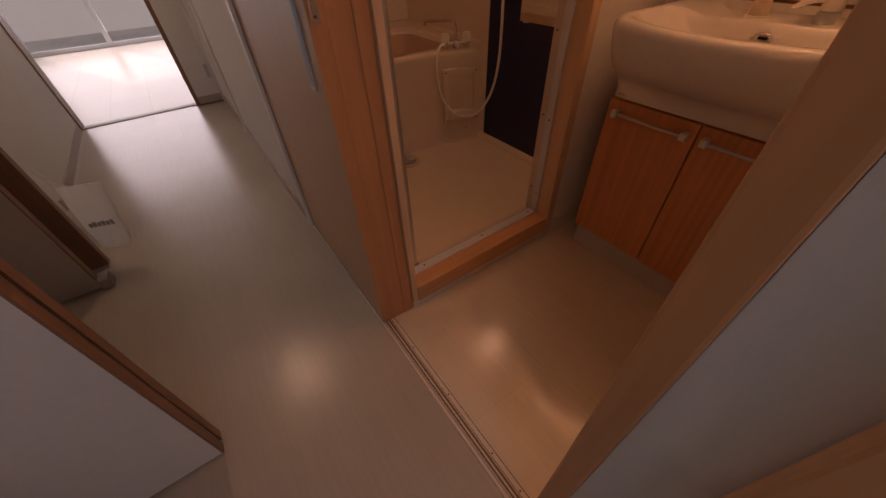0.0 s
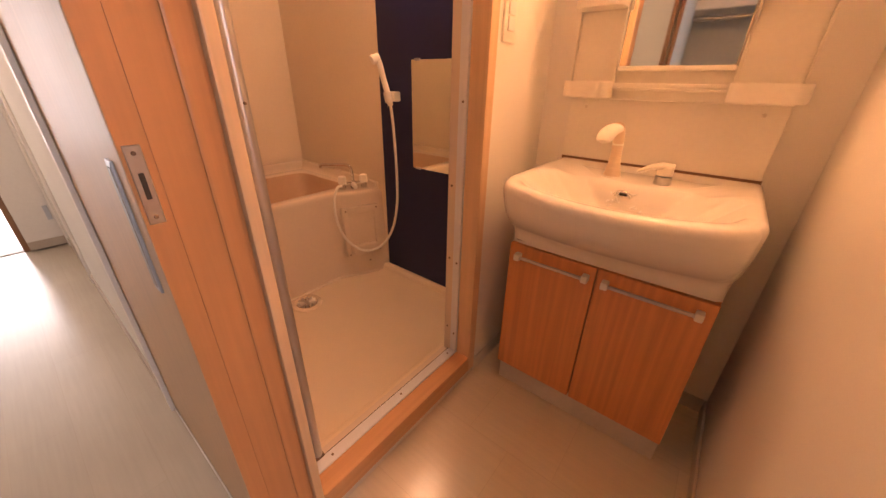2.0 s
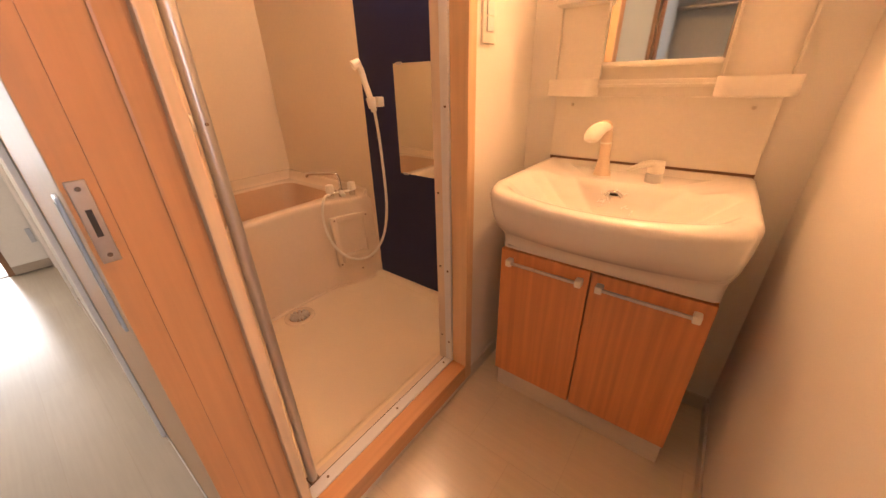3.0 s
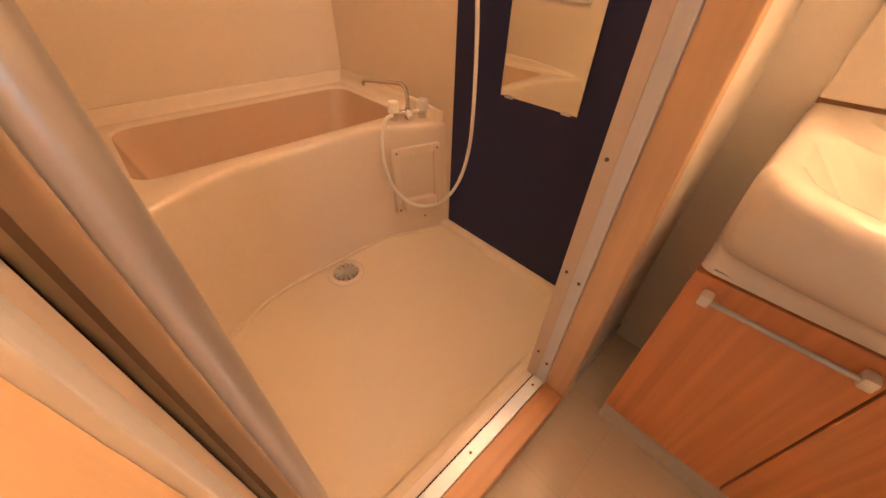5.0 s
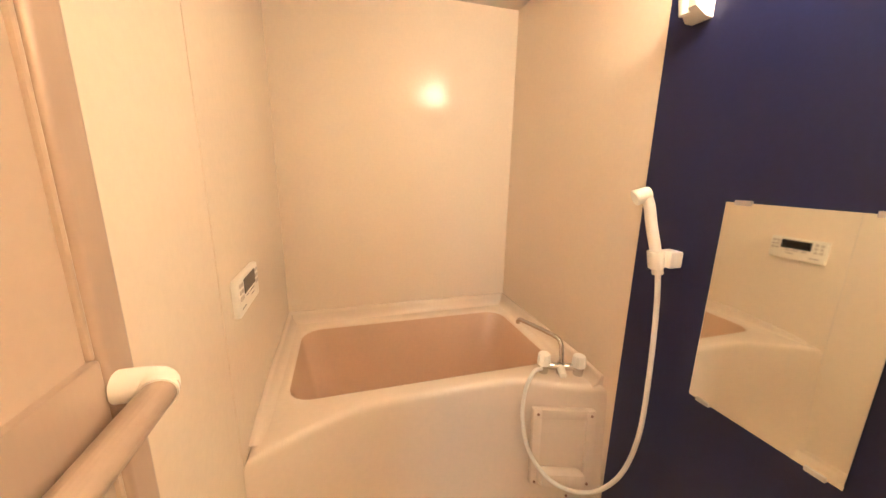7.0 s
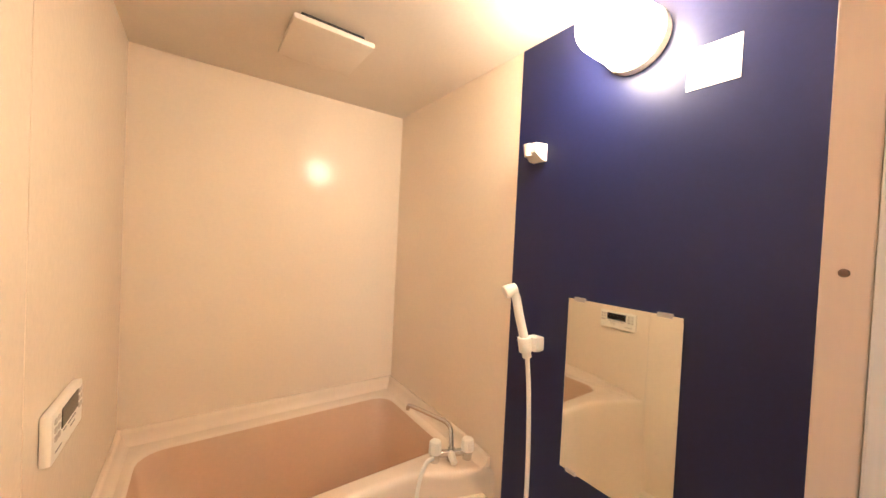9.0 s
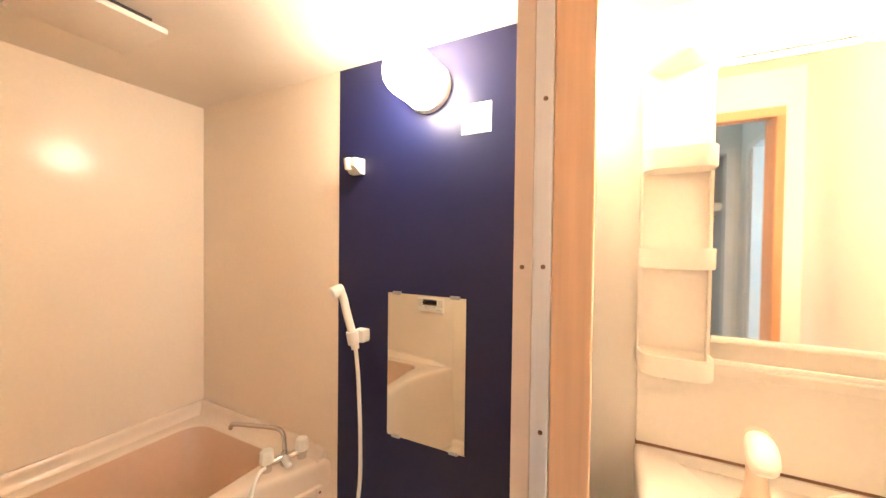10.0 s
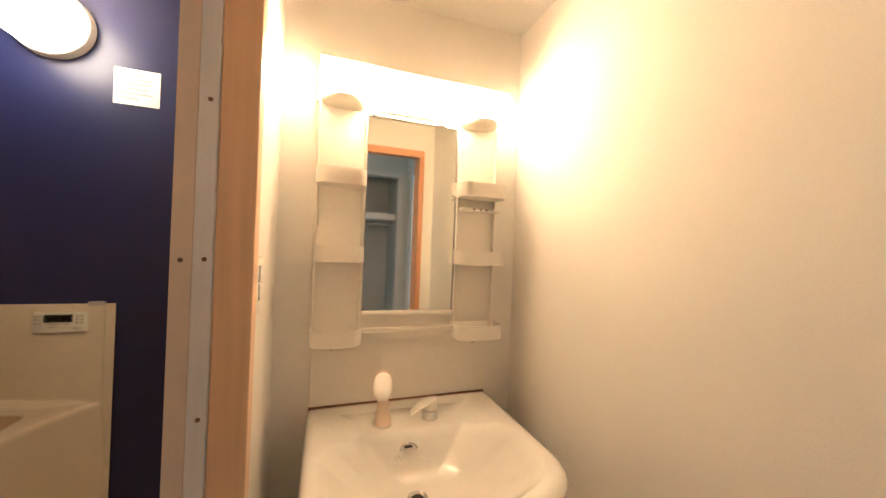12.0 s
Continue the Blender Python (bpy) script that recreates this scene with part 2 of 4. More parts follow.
def resample(pts, n):
    """n points evenly along a closed plan outline."""
    pts = [Vector((*p[:2], 0)) for p in pts]
    seg = [(pts[(i + 1) % len(pts)] - p).length for i, p in enumerate(pts)]
    total, out = sum(seg), []
    for k in range(n):
        d = total * k / n
        for i, s in enumerate(seg):
            if d <= s:
                out.append(pts[i].lerp(pts[(i + 1) % len(pts)], d / s))
                break
            d -= s
    return out


def rounded(x0, x1, y0, y1, r, k=7):
    """A plan rectangle with round corners, the same count of points for any size."""
    out = []
    for cx, cy, a in ((x1 - r, y1 - r, 0), (x0 + r, y1 - r, 90), (x0 + r, y0 + r, 180), (x1 - r, y0 + r, 270)):
        for i in range(k):
            t = radians(a + 90 * i / (k - 1))
            out.append((cx + r * math.cos(t), cy + r * math.sin(t)))
    return out


def at_z(plan, z):
    return [(p[0], p[1], z) for p in plan]


def tube(points, r, bm=None, seg=12, steps=8):
    """A round pipe along a smooth curve through the points."""
    ps = [Vector(p) for p in points]
    path = []
    for i in range(len(ps) - 1):
        a, b, c, d = ps[max(i - 1, 0)], ps[i], ps[i + 1], ps[min(i + 2, len(ps) - 1)]
        for k in range(steps):
            t = k / steps
            path.append(0.5 * (2 * b + (c - a) * t + (2 * a - 5 * b + 4 * c - d) * t * t + (3 * b - a - 3 * c + d) * t ** 3))
    path.append(ps[-1])
    rings, up = [], Vector((0.13, 0.2, 0.97)).normalized()
    for i, p in enumerate(path):
        d = (path[min(i + 1, len(path) - 1)] - path[max(i - 1, 0)]).normalized()
        s = d.cross(up).normalized()
        up = s.cross(d).normalized()
        rings.append([p + r * (math.cos(t) * s + math.sin(t) * up) for t in (2 * math.pi * j / seg for j in range(seg))])
    return loft(rings, bm=bm)


def screw(at, axis, parent, r=0.004):
    """A small pan-head screw that stands proud along an axis."""
    a = Vector(at)
    return part("screw", cyl(a, a + Vector(axis) * 0.003, r, r * 0.7, 10), M_SCREW, parent)


# ---- the shells: bathroom, washroom, hallway, far room ----
BX0, BX1, BY0, BY1, BZ = -1.70, -0.108, -1.135, -0.045, 1.99
WX1, WY0, WZ = 0.80, -1.125, 2.17
HY0, HY1, HX1, HZ = -2.28, -1.25, 2.0, 2.40
RX0, RX1 = -6.4, -3.0

structure("bath_wall_west", box(BX0 - 0.06, BX0, BY0 - 0.02, BY1 + 0.06, 0, BZ + 0.08), M_BATHWALL, "glossy cream bathroom wall panel behind the tub")
structure("bath_wall_north", box(BX0, -0.857, BY1, BY1 + 0.06, 0, BZ + 0.06), M_BATHWALL, "glossy cream bathroom wall panel beside the taps")
structure("bath_wall_blue", box(-0.857, BX1, BY1 - 0.002, BY1 + 0.06, 0, BZ + 0.06), M_BLUE, "glossy dark blue accent wall panel in the bathroom")
bsw = structure("bath_wall_south", box(BX0, -0.876, BY0 - 0.022, BY0, 0, BZ + 0.06), M_BATHWALL, "glossy cream bathroom wall panels with a joint")
structure("bath_wall_south_panel", box(-0.8725, BX1, BY0 - 0.022, BY0, 0, BZ + 0.06), M_BATHWALL, "glossy cream wall panel behind the folded door")
structure("bath_panel_joint", box(-0.882, -0.867, BY0 - 0.018, BY0 - 0.003, 0, BZ), M_KICK, "thin sealed joint between bathroom panels")
structure("bath_ceiling", box(BX0, BX1, BY0, BY1, BZ, BZ + 0.05), M_BATHCEIL, "cream bathroom ceiling panel")
# bathroom side of the door wall
structure("bath_wall_east", box(BX1, -0.089, -0.399, BY1, 0, BZ + 0.06), M_BATHWALL, "cream bathroom wall beside the door")
structure("bath_wall_east_top", box(BX1, -0.09, -1.13, -0.3995, 1.946, BZ + 0.06), M_BATHWALL, "cream bathroom wall above the door")
structure("wall_west", box(-0.088, 0.0, -0.395, 0.0, 0, WZ + 0.06), M_WALL, "cream papered washroom wall with a switch")
structure("wall_west_top", box(-0.088, 0.0, WY0, -0.3955, 1.985, WZ + 0.06), M_WALL, "cream papered washroom wall above the bathroom door")
structure("wall_north", box(-0.088, WX1 + 0.08, 0.0, 0.08, 0, WZ + 0.06), M_WALL, "cream papered washroom wall behind the vanity")
structure("wall_east", box(WX1, WX1 + 0.08, -1.215, 0.0, 0, WZ + 0.06), M_WALL, "cream papered washroom side wall")
structure("wall_south", box(0.71, WX1, -1.215, WY0, 0, WZ + 0.06), M_WALL, "narrow papered wall beside the washroom opening")
structure("wall_south_top", box(-0.03, 0.71, -1.215, WY0, 1.995, WZ + 0.06), M_WALL, "papered wall above the washroom opening")
structure("ceiling_washroom", box(0.0, WX1, WY0, 0.0, WZ, WZ + 0.05), M_CEIL, "white papered washroom ceiling")
structure("floor_washroom", box(-0.02, WX1, -1.195, 0.0, -0.05, 0.0), M_WASHFLOOR, "beige vinyl washroom floor with faint tile joints")
structure("ground_slab", box(-7.5, 3.0, -5.5, 1.5, -0.3, -0.052), M_BASE, "bare slab under the rooms")

# hallway
structure("floor_hall", box(RX1, HX1, HY0 - 0.7, -1.253, -0.05, 0.0), M_HALLFLOOR, "greyish vinyl hallway floor with a soft sheen")
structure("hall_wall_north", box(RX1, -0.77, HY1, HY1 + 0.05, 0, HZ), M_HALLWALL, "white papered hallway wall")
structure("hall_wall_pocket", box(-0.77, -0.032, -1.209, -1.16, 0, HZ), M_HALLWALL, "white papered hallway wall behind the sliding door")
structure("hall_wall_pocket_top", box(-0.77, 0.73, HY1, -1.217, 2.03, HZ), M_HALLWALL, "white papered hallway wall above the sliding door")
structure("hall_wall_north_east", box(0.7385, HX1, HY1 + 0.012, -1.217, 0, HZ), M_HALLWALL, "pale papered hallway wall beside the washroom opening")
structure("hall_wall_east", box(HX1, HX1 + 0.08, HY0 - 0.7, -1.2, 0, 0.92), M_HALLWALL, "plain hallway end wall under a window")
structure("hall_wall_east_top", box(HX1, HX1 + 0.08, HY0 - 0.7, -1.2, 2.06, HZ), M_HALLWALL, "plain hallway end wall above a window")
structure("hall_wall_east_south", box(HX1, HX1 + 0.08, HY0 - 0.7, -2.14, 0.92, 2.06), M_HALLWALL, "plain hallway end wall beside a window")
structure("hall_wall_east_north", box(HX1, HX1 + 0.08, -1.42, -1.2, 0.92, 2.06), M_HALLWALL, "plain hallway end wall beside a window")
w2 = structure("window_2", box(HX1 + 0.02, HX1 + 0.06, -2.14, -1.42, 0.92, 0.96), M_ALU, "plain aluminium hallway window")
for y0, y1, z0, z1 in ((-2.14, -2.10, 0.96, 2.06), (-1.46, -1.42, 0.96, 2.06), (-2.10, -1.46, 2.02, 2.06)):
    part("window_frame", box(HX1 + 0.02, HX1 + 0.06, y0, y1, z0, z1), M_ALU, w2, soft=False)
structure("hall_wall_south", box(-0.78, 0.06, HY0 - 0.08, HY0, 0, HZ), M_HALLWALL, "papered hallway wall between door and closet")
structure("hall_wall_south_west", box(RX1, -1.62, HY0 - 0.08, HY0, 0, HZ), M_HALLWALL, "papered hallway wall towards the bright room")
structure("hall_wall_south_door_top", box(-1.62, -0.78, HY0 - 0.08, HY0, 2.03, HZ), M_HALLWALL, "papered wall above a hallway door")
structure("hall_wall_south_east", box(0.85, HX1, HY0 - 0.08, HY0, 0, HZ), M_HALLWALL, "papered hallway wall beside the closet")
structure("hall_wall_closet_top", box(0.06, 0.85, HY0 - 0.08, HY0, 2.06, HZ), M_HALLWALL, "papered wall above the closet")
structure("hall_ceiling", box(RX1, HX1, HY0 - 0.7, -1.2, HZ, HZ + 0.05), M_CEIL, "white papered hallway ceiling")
structure("closet_back", box(-0.05, 1.1, HY0 - 0.66, HY0 - 0.60, 0, HZ), M_CLOSET, "grey closet back board")
structure("closet_side", box(0.0, 0.055, HY0 - 0.60, HY0 - 0.08, 0, HZ), M_CLOSET, "grey closet side board")
structure("closet_side_east", box(0.812, 0.87, HY0 - 0.60, HY0 - 0.08, 0, HZ), M_CLOSET, "grey closet side board")
structure("side_room_wall", box(-1.75, -0.70, HY0 - 0.66, HY0 - 0.60, 0, HZ), M_HALLWALL, "plain wall seen through a hallway door")
# Two unseen side walls, added to stop sky light leaking into the hall.
structure("light_stop_west", box(-1.75, -1.70, HY0 - 0.60, HY0 - 0.081, 0, HZ), M_HALLWALL, "unseen side wall added to keep out stray daylight")
structure("light_stop_east", box(-0.75, -0.70, HY0 - 0.60, HY0 - 0.081, 0, HZ), M_HALLWALL, "unseen side wall added to keep out stray daylight")
structure("baseboard", box(RX1, -0.79, HY1 - 0.008, HY1, 0, 0.06), M_BASE, "taupe vinyl baseboard along the hallway")
structure("baseboard_south", box(RX1 + 0.05, -1.68, HY0, HY0 + 0.008, 0, 0.06), M_BASE, "taupe vinyl baseboard along the hallway")

# far room, bright with daylight
structure("floor_room", box(RX0, RX1 - 0.004, -4.6, 0.2, -0.05, 0.0), M_ROOMFLOOR, "pale boards of the sunlit room")
structure("room_wall_north", box(RX0, RX1 - 0.1, 0.2, 0.28, 0, HZ), M_HALLWALL, "white wall of the sunlit room")
structure("room_wall_south", box(RX0, RX1 - 0.1, -4.68, -4.6, 0, HZ), M_HALLWALL, "white wall of the sunlit room")
structure("room_wall_east", box(RX1 - 0.1, RX1, -1.45, 0.28, 0, HZ), M_HALLWALL, "white partition of the sunlit room")
structure("room_wall_east_south", box(RX1 - 0.1, RX1, -4.68, -2.30, 0, HZ), M_HALLWALL, "white partition of the sunlit room")
structure("room_wall_east_top", box(RX1 - 0.1, RX1, -2.30, -1.45, 2.03, HZ), M_HALLWALL, "white partition above the room's doorway")
structure("room_wall_west", box(RX0 - 0.1, RX0, -4.68, -3.0, 0, HZ), M_HALLWALL, "white window wall of the sunlit room")
structure("room_wall_west_north", box(RX0 - 0.1, RX0, -1.2, 0.28, 0, HZ), M_HALLWALL, "white window wall of the sunlit room")
structure("room_wall_west_top", box(RX0 - 0.1, RX0, -3.0, -1.2, 2.15, HZ), M_HALLWALL, "white wall above the window")
structure("room_ceiling", box(RX0, RX1, -4.6, 0.2, HZ, HZ + 0.05), M_CEIL, "white ceiling of the sunlit room")
win = structure("window_1", box(RX0 - 0.08, RX0 - 0.02, -3.0, -1.2, 0.0, 0.05), M_ALU, "tall aluminium window of the sunlit room")
for nm, b in (("window_frame", box(RX0 - 0.08, RX0 - 0.02, -3.0, -2.95, 0.05, 2.15)), ("window_frame", box(RX0 - 0.08, RX0 - 0.02, -1.25, -1.2, 0.05, 2.15)),
              ("window_frame", box(RX0 - 0.08, RX0 - 0.02, -2.13, -2.07, 0.05, 2.15)), ("window_frame", box(RX0 - 0.08, RX0 - 0.02, -3.0, -1.2, 2.10, 2.15))):
    part(nm, b, M_ALU, win, soft=False)
# Balcony floor and parapet are assumed, added so the window view goes bright.
structure("assumed_balcony_floor", box(RX0 - 1.5, RX0 - 0.101, -4.6, 0.2, -0.05, -0.005), M_CEIL, "assumed pale balcony floor, added to brighten the window view")
structure("assumed_balcony_parapet", box(RX0 - 1.51, RX0 - 1.501, -4.6, 0.2, -0.05, 1.1), M_FROST, "assumed milky parapet, added to glow in the window view")
structure("room_threshold", box(RX1 - 0.06, RX1, -2.27, -1.452, 0.0, 0.005, 0.002), M_BASE, "thin threshold strip at the room's doorway")

# washroom opening: jambs, head, casing, rail
jl = structure("door_jamb_west", box(-0.03, 0.0, -1.2136, -1.157, 0, 1.965, 0.0008), M_WOOD, "orange-toned wooden jamb of the washroom opening")
part("casing", box(-0.03, 0.004, -1.160, -1.1255, 0, 1.99, 0.004), M_WOOD, jl, soft=False)
part("joint_strip", box(-0.045, -0.004, -1.1256, -1.1214, 0.001, 1.98), M_WOOD, jl, "narrow joint between the two frames", soft=False)
jr = structure("door_jamb_east", box(0.70, 0.71, -1.2155, -1.124, 0, 1.965, 0.002), M_WOOD, "orange-toned wooden jamb of the washroom opening")
part("casing", box(0.70, 0.732, -1.1235, -1.111, 0, 2.0, 0.003), M_WOOD, jr, soft=False)
part("casing", box(0.70, 0.738, -1.248, -1.2165, 0, 2.03, 0.004), M_WOOD, jr, soft=False)
jt = structure("door_head", box(-0.03, 0.71, -1.2155, -1.124, 1.967, 1.993, 0.002), M_WOODY, "orange-toned wooden head of the washroom opening")
part("casing", box(-0.03, 0.732, -1.1234, -1.1108, 1.955, 2.0, 0.003), M_WOODY, jt, soft=False)
structure("hall_trim", box(0.815, 0.865, -1.262, -1.239, 0, 2.05, 0.004), M_WOOD, "brown wooden casing in the hallway")
rail = structure("threshold_rail", box(0.0, 0.70, -1.252, -1.196, -0.02, 0.003, 0.0015), M_KICK, "pale sliding-door floor rail with metal grooves")
part("rail_groove", box(0.0, 0.70, -1.2285, -1.222, 0.001, 0.0045), M_SCREW, rail, "narrow metal groove", soft=False)
part("rail_groove", box(0.0, 0.70, -1.245, -1.240, 0.001, 0.004), M_BASE, rail, soft=False)
part("rail_groove", box(0.0, 0.70, -1.2195, -1.2175, 0.001, 0.0038), M_BROWN, rail, soft=False)
part("rail_groove", box(0.0, 0.70, -1.2055, -1.203, 0.001, 0.0038), M_BROWN, rail, soft=False)
part("rail_groove", box(0.0, 0.70, -1.2385, -1.233, 0.001, 0.0048), M_SCREW, rail, soft=False)
for sx in (0.15, 0.35, 0.55, 0.655):
    screw((sx, -1.212, 0.003), (0, 0, 1), rail, 0.003)
structure("pocket_trim", box(-0.768, -0.728, -1.262, -1.2485, 0, 2.03, 0.003), M_TRIM, "pale upright trim strip beside the sliding door")
structure("hall_floor_trim", box(-0.727, 0.0, -1.2525, -1.2485, 0.0, 0.006, 0.001), M_TRIM, "pale floor strip along the sliding door")

# room doorway frame
for nm, b in (("doorway_jamb_north", box(RX1 - 0.11, RX1 + 0.012, -1.475, -1.445, 0, 2.03, 0.003)), ("doorway_jamb_south", box(RX1 - 0.11, RX1 + 0.012, -2.305, -2.27, 0, 2.03, 0.003)), ("doorway_head", box(RX1 - 0.11, RX1 + 0.012, -2.27, -1.475, 2.0, 2.035, 0.003))):
    structure(nm, b, M_BROWN, "brown wooden frame of the room's doorway")

# bathroom door frame
bf = structure("bath_door_frame", box(-0.046, 0.016, -0.432, -0.392, 0.036, 1.985, 0.003), M_CASING, "orange-toned wooden casing round the bathroom door")
part("casing", box(-0.046, 0.012, -1.1215, -1.100, 0.036, 1.985, 0.003), M_CASING, bf, soft=False)
part("casing", box(-0.0458, 0.0158, -1.100, -0.432, 1.945, 1.985, 0.003), M_WOODY, bf, soft=False)
part("sill", box(-0.046, 0.0155, -1.100, -0.432, 0.036, 0.108, 0.003), M_WOODY, bf, soft=False)
part("sill_kick", box(-0.05, 0.006, -1.1215, -0.3945, 0.0, 0.0355), M_KICK, bf, "pale strip under the wooden sill", soft=False)
af = structure("bath_door_aluminium", box(-0.108, -0.0755, -0.437, -0.40, 0.05, 1.945, 0.002), M_ALUDULL, "aluminium bathroom door frame with screws")
part("frame_strip", box(-0.0753, -0.0463, -0.440, -0.402, 0.10, 1.944, 0.002), M_ALU, af, soft=False)
part("frame_strip", box(-0.0753, -0.0463, -1.118, -1.092, 0.10, 1.944, 0.002), M_ALU, af, soft=False)
part("frame_upright", box(-0.108, -0.0755, -1.118, -1.094, 0.05, 1.945, 0.002), M_ALUDULL, af, soft=False)
part("frame_head", box(-0.108, -0.0467, -1.092, -0.440, 1.915, 1.944, 0.002), M_ALUDULL, af, soft=False)
part("frame_sill", box(-0.0815, -0.0463, -1.092, -0.440, 0.06, 0.113, 0.0015), M_ALU, af, soft=False)
part("frame_sill_inner", box(-0.112, -0.0855, -1.094, -0.437, 0.05, 0.103, 0.002), M_ALUDULL, af, soft=False)
part("sill_lip", box(-0.0855, -0.0815, -1.092, -0.440, 0.06, 0.110, 0.001), M_DARK, af, soft=False)
for z in (0.20, 0.52, 1.06, 1.332, 1.604):
    screw((-0.058, -0.440, z), (0, -1, 0), af)
for z in (0.22, 0.53, 0.80, 1.33):
    screw((-0.093, -0.437, z), (0, -1, 0), af)
for y in (-0.47, -0.736, -1.02):
    screw((-0.064, y, 0.113), (0, 0, 1), af)

# bathroom floor pan
pan = [at_z(rounded(-1.25, BX1, BY0, BY1, 0.01), 0.02), at_z(rounded(-1.25, BX1, BY0, BY1, 0.01), 0.088), at_z(rounded(-1.22, BX1 - 0.026, BY0 + 0.026, BY1 - 0.026, 0.03), 0.090),
       at_z(rounded(-1.215, BX1 - 0.034, BY0 + 0.034, BY1 - 0.034, 0.04), 0.084), at_z(rounded(-1.20, BX1 - 0.042, BY0 + 0.042, BY1 - 0.042, 0.05), 0.064), at_z(rounded(-1.19, BX1 - 0.07, BY0 + 0.07, BY1 - 0.07, 0.06), 0.056), at_z(rounded(-0.95, -0.80, -0.68, -0.5, 0.06), 0.052)]
structure("bath_floor", loft(pan), M_PAN, "cream moulded bathroom floor pan with raised rim", soft=True)

# ---- bathroom things ----


def front_x(y):
    """Plan of the tub's hollow front, x by y, with eased bends."""
    ys = (-1.20, -1.135, -1.0, -0.92, -0.85, -0.79, -0.68, -0.53, -0.41, -0.31, -0.26, -0.18, -0.045, 0.02)
    xs = (-0.845, -0.876, -0.943, -0.983, -1.007, -1.013, -1.017, -1.018, -1.018, -1.010, -0.987, -0.940, -0.893, -0.870)
    return float(np.mean(np.interp([y + d for d in (-0.03, -0.02, -0.01, 0.0, 0.01, 0.02, 0.03)], ys, xs)))


def tub_outline(inset, push=0.0):
    """120 plan points: straight back and ends, hollow front."""
    y0, y1, x0 = BY0 + inset, BY1 - inset, BX0 + inset
    f0, f1 = front_x(y0) - inset + push, front_x(y1) - inset + push
    pts = [(x0, y1 + (y0 - y1) * i / 35) for i in range(35)]
    pts += [(x0 + (f0 - x0) * i / 25, y0) for i in range(25)]
    pts += [(front_x(y0 + (y1 - y0) * i / 35) - inset + push, y0 + (y1 - y0) * i / 35) for i in range(35)]
    pts += [(f1 + (x0 - f1) * i / 25, y1) for i in range(25)]
    return [Vector((*p, 0)) for p in pts]


def bathtub():
    t = thing("bathtub", (-1.35, -0.575, 0.05), "cream resin bathtub with a hollow curved front", "bathtub")
    e = 0.0006
    shell = [at_z(tub_outline(e, push), z) for push, z in ((0.040, 0.05), (0.034, 0.075), (0.028, 0.12), (0.014, 0.30), (0.004, 0.48), (0.0, 0.532))]
    shell += [at_z(tub_outline(e + ins), z) for ins, z in ((0.0012, 0.541), (0.0045, 0.549), (0.010, 0.5545), (0.017, 0.557), (0.024, 0.5578))]
    n = 120

    def bowl(x0, x1, y0, y1, r, z):
        plan = resample(rounded(x0, x1, y0, y1, r, 9), n)
        return plan, z
    rims = []
    for x0, x1, y0, y1, r, z in ((-1.615, -1.082, -1.078, -0.108, 0.085, 0.5578), (-1.610, -1.087, -1.073, -0.113, 0.082, 0.556), (-1.604, -1.093, -1.067, -0.119, 0.08, 0.549), (-1.596, -1.101, -1.058, -0.127, 0.08, 0.52), (-1.545, -1.145, -1.00, -0.18, 0.09, 0.20), (-1.52, -1.17, -0.96, -0.22, 0.10, 0.15)):
        rims.append(bowl(x0, x1, y0, y1, r, z))

    def matched(plan, ref):
        """Rotate the start of an outline to run alongside another."""
        best = min(range(n), key=lambda k: sum((plan[(i * 10 + k) % n] - ref[i * 10]).length for i in range(12)))
        best2 = min(range(n), key=lambda k: sum((plan[(k - i * 10) % n] - ref[i * 10]).length for i in range(12)))
        a = [plan[(i + best) % n] for i in range(n)]
        b = [plan[(best2 - i) % n] for i in range(n)]
        da = sum((a[i] - ref[i]).length for i in range(n))
        db = sum((b[i] - ref[i]).length for i in range(n))
        return a if da < db else b
    ref = tub_outline(e + 0.024)
    inner = [at_z(matched(p, ref), z) for p, z in rims]
    part("shell", loft(shell + inner[:3], cap0=True, cap1=False), M_TUB, t)
    part("bowl", loft(inner[2:], cap0=False, cap1=True), M_TUBIN, t, "inside of the tub, darker and redder than the shell")
    cove = ((0.0012, 0.610), (0.010, 0.610), (0.014, 0.606), (0.017, 0.594), (0.022, 0.576), (0.030, 0.564), (0.040, 0.5575), (0.040, 0.545), (0.0012, 0.545))
    rings = []
    for x, y, dx, dy, h in ((-0.925, BY0, 0, 1, 0.04), (-1.01, BY0, 0, 1, 0.35), (-1.20, BY0, 0, 1, 0.7), (BX0, BY0, 1, 1, 1.0), (BX0, BY1 - 0.002, 1, -1, 1.0), (-1.05, BY1 - 0.002, 0, -1, 0.85), (-0.915, BY1 - 0.002, 0, -1, 0.6)):
        rings.append([(x + dx * o, y + dy * o, 0.5575 + (z - 0.5575) * h) for o, z in cove])
    part("upstand", loft(rings), M_TUB, t, "coved upstand along the walls")
    part("sealing_bead", tube([(front_x(v) + 0.040, v, 0.0575) for v in (-1.13, -1.0, -0.90, -0.79, -0.68, -0.56, -0.44, -0.32, -0.20, -0.05)], 0.008, seg=10), M_TUB, t, "cream sealing bead along the floor")
    # screwed access panel with a soap ledge
    def on_front(u, out, z):
        y = -0.185 + u
        return (front_x(-0.175) + 0.016 - u * math.tan(radians(-18)) + 0.05 * (0.35 - z) + out, y, z)

    def slab(u0, u1, o0, o1, z0, z1, bev):
        b = box(u0, u1, o0, o1, z0, z1, bev)
        for v in b.verts:
            v.co = Vector(on_front(v.co.x, v.co.y, v.co.z))
        return b
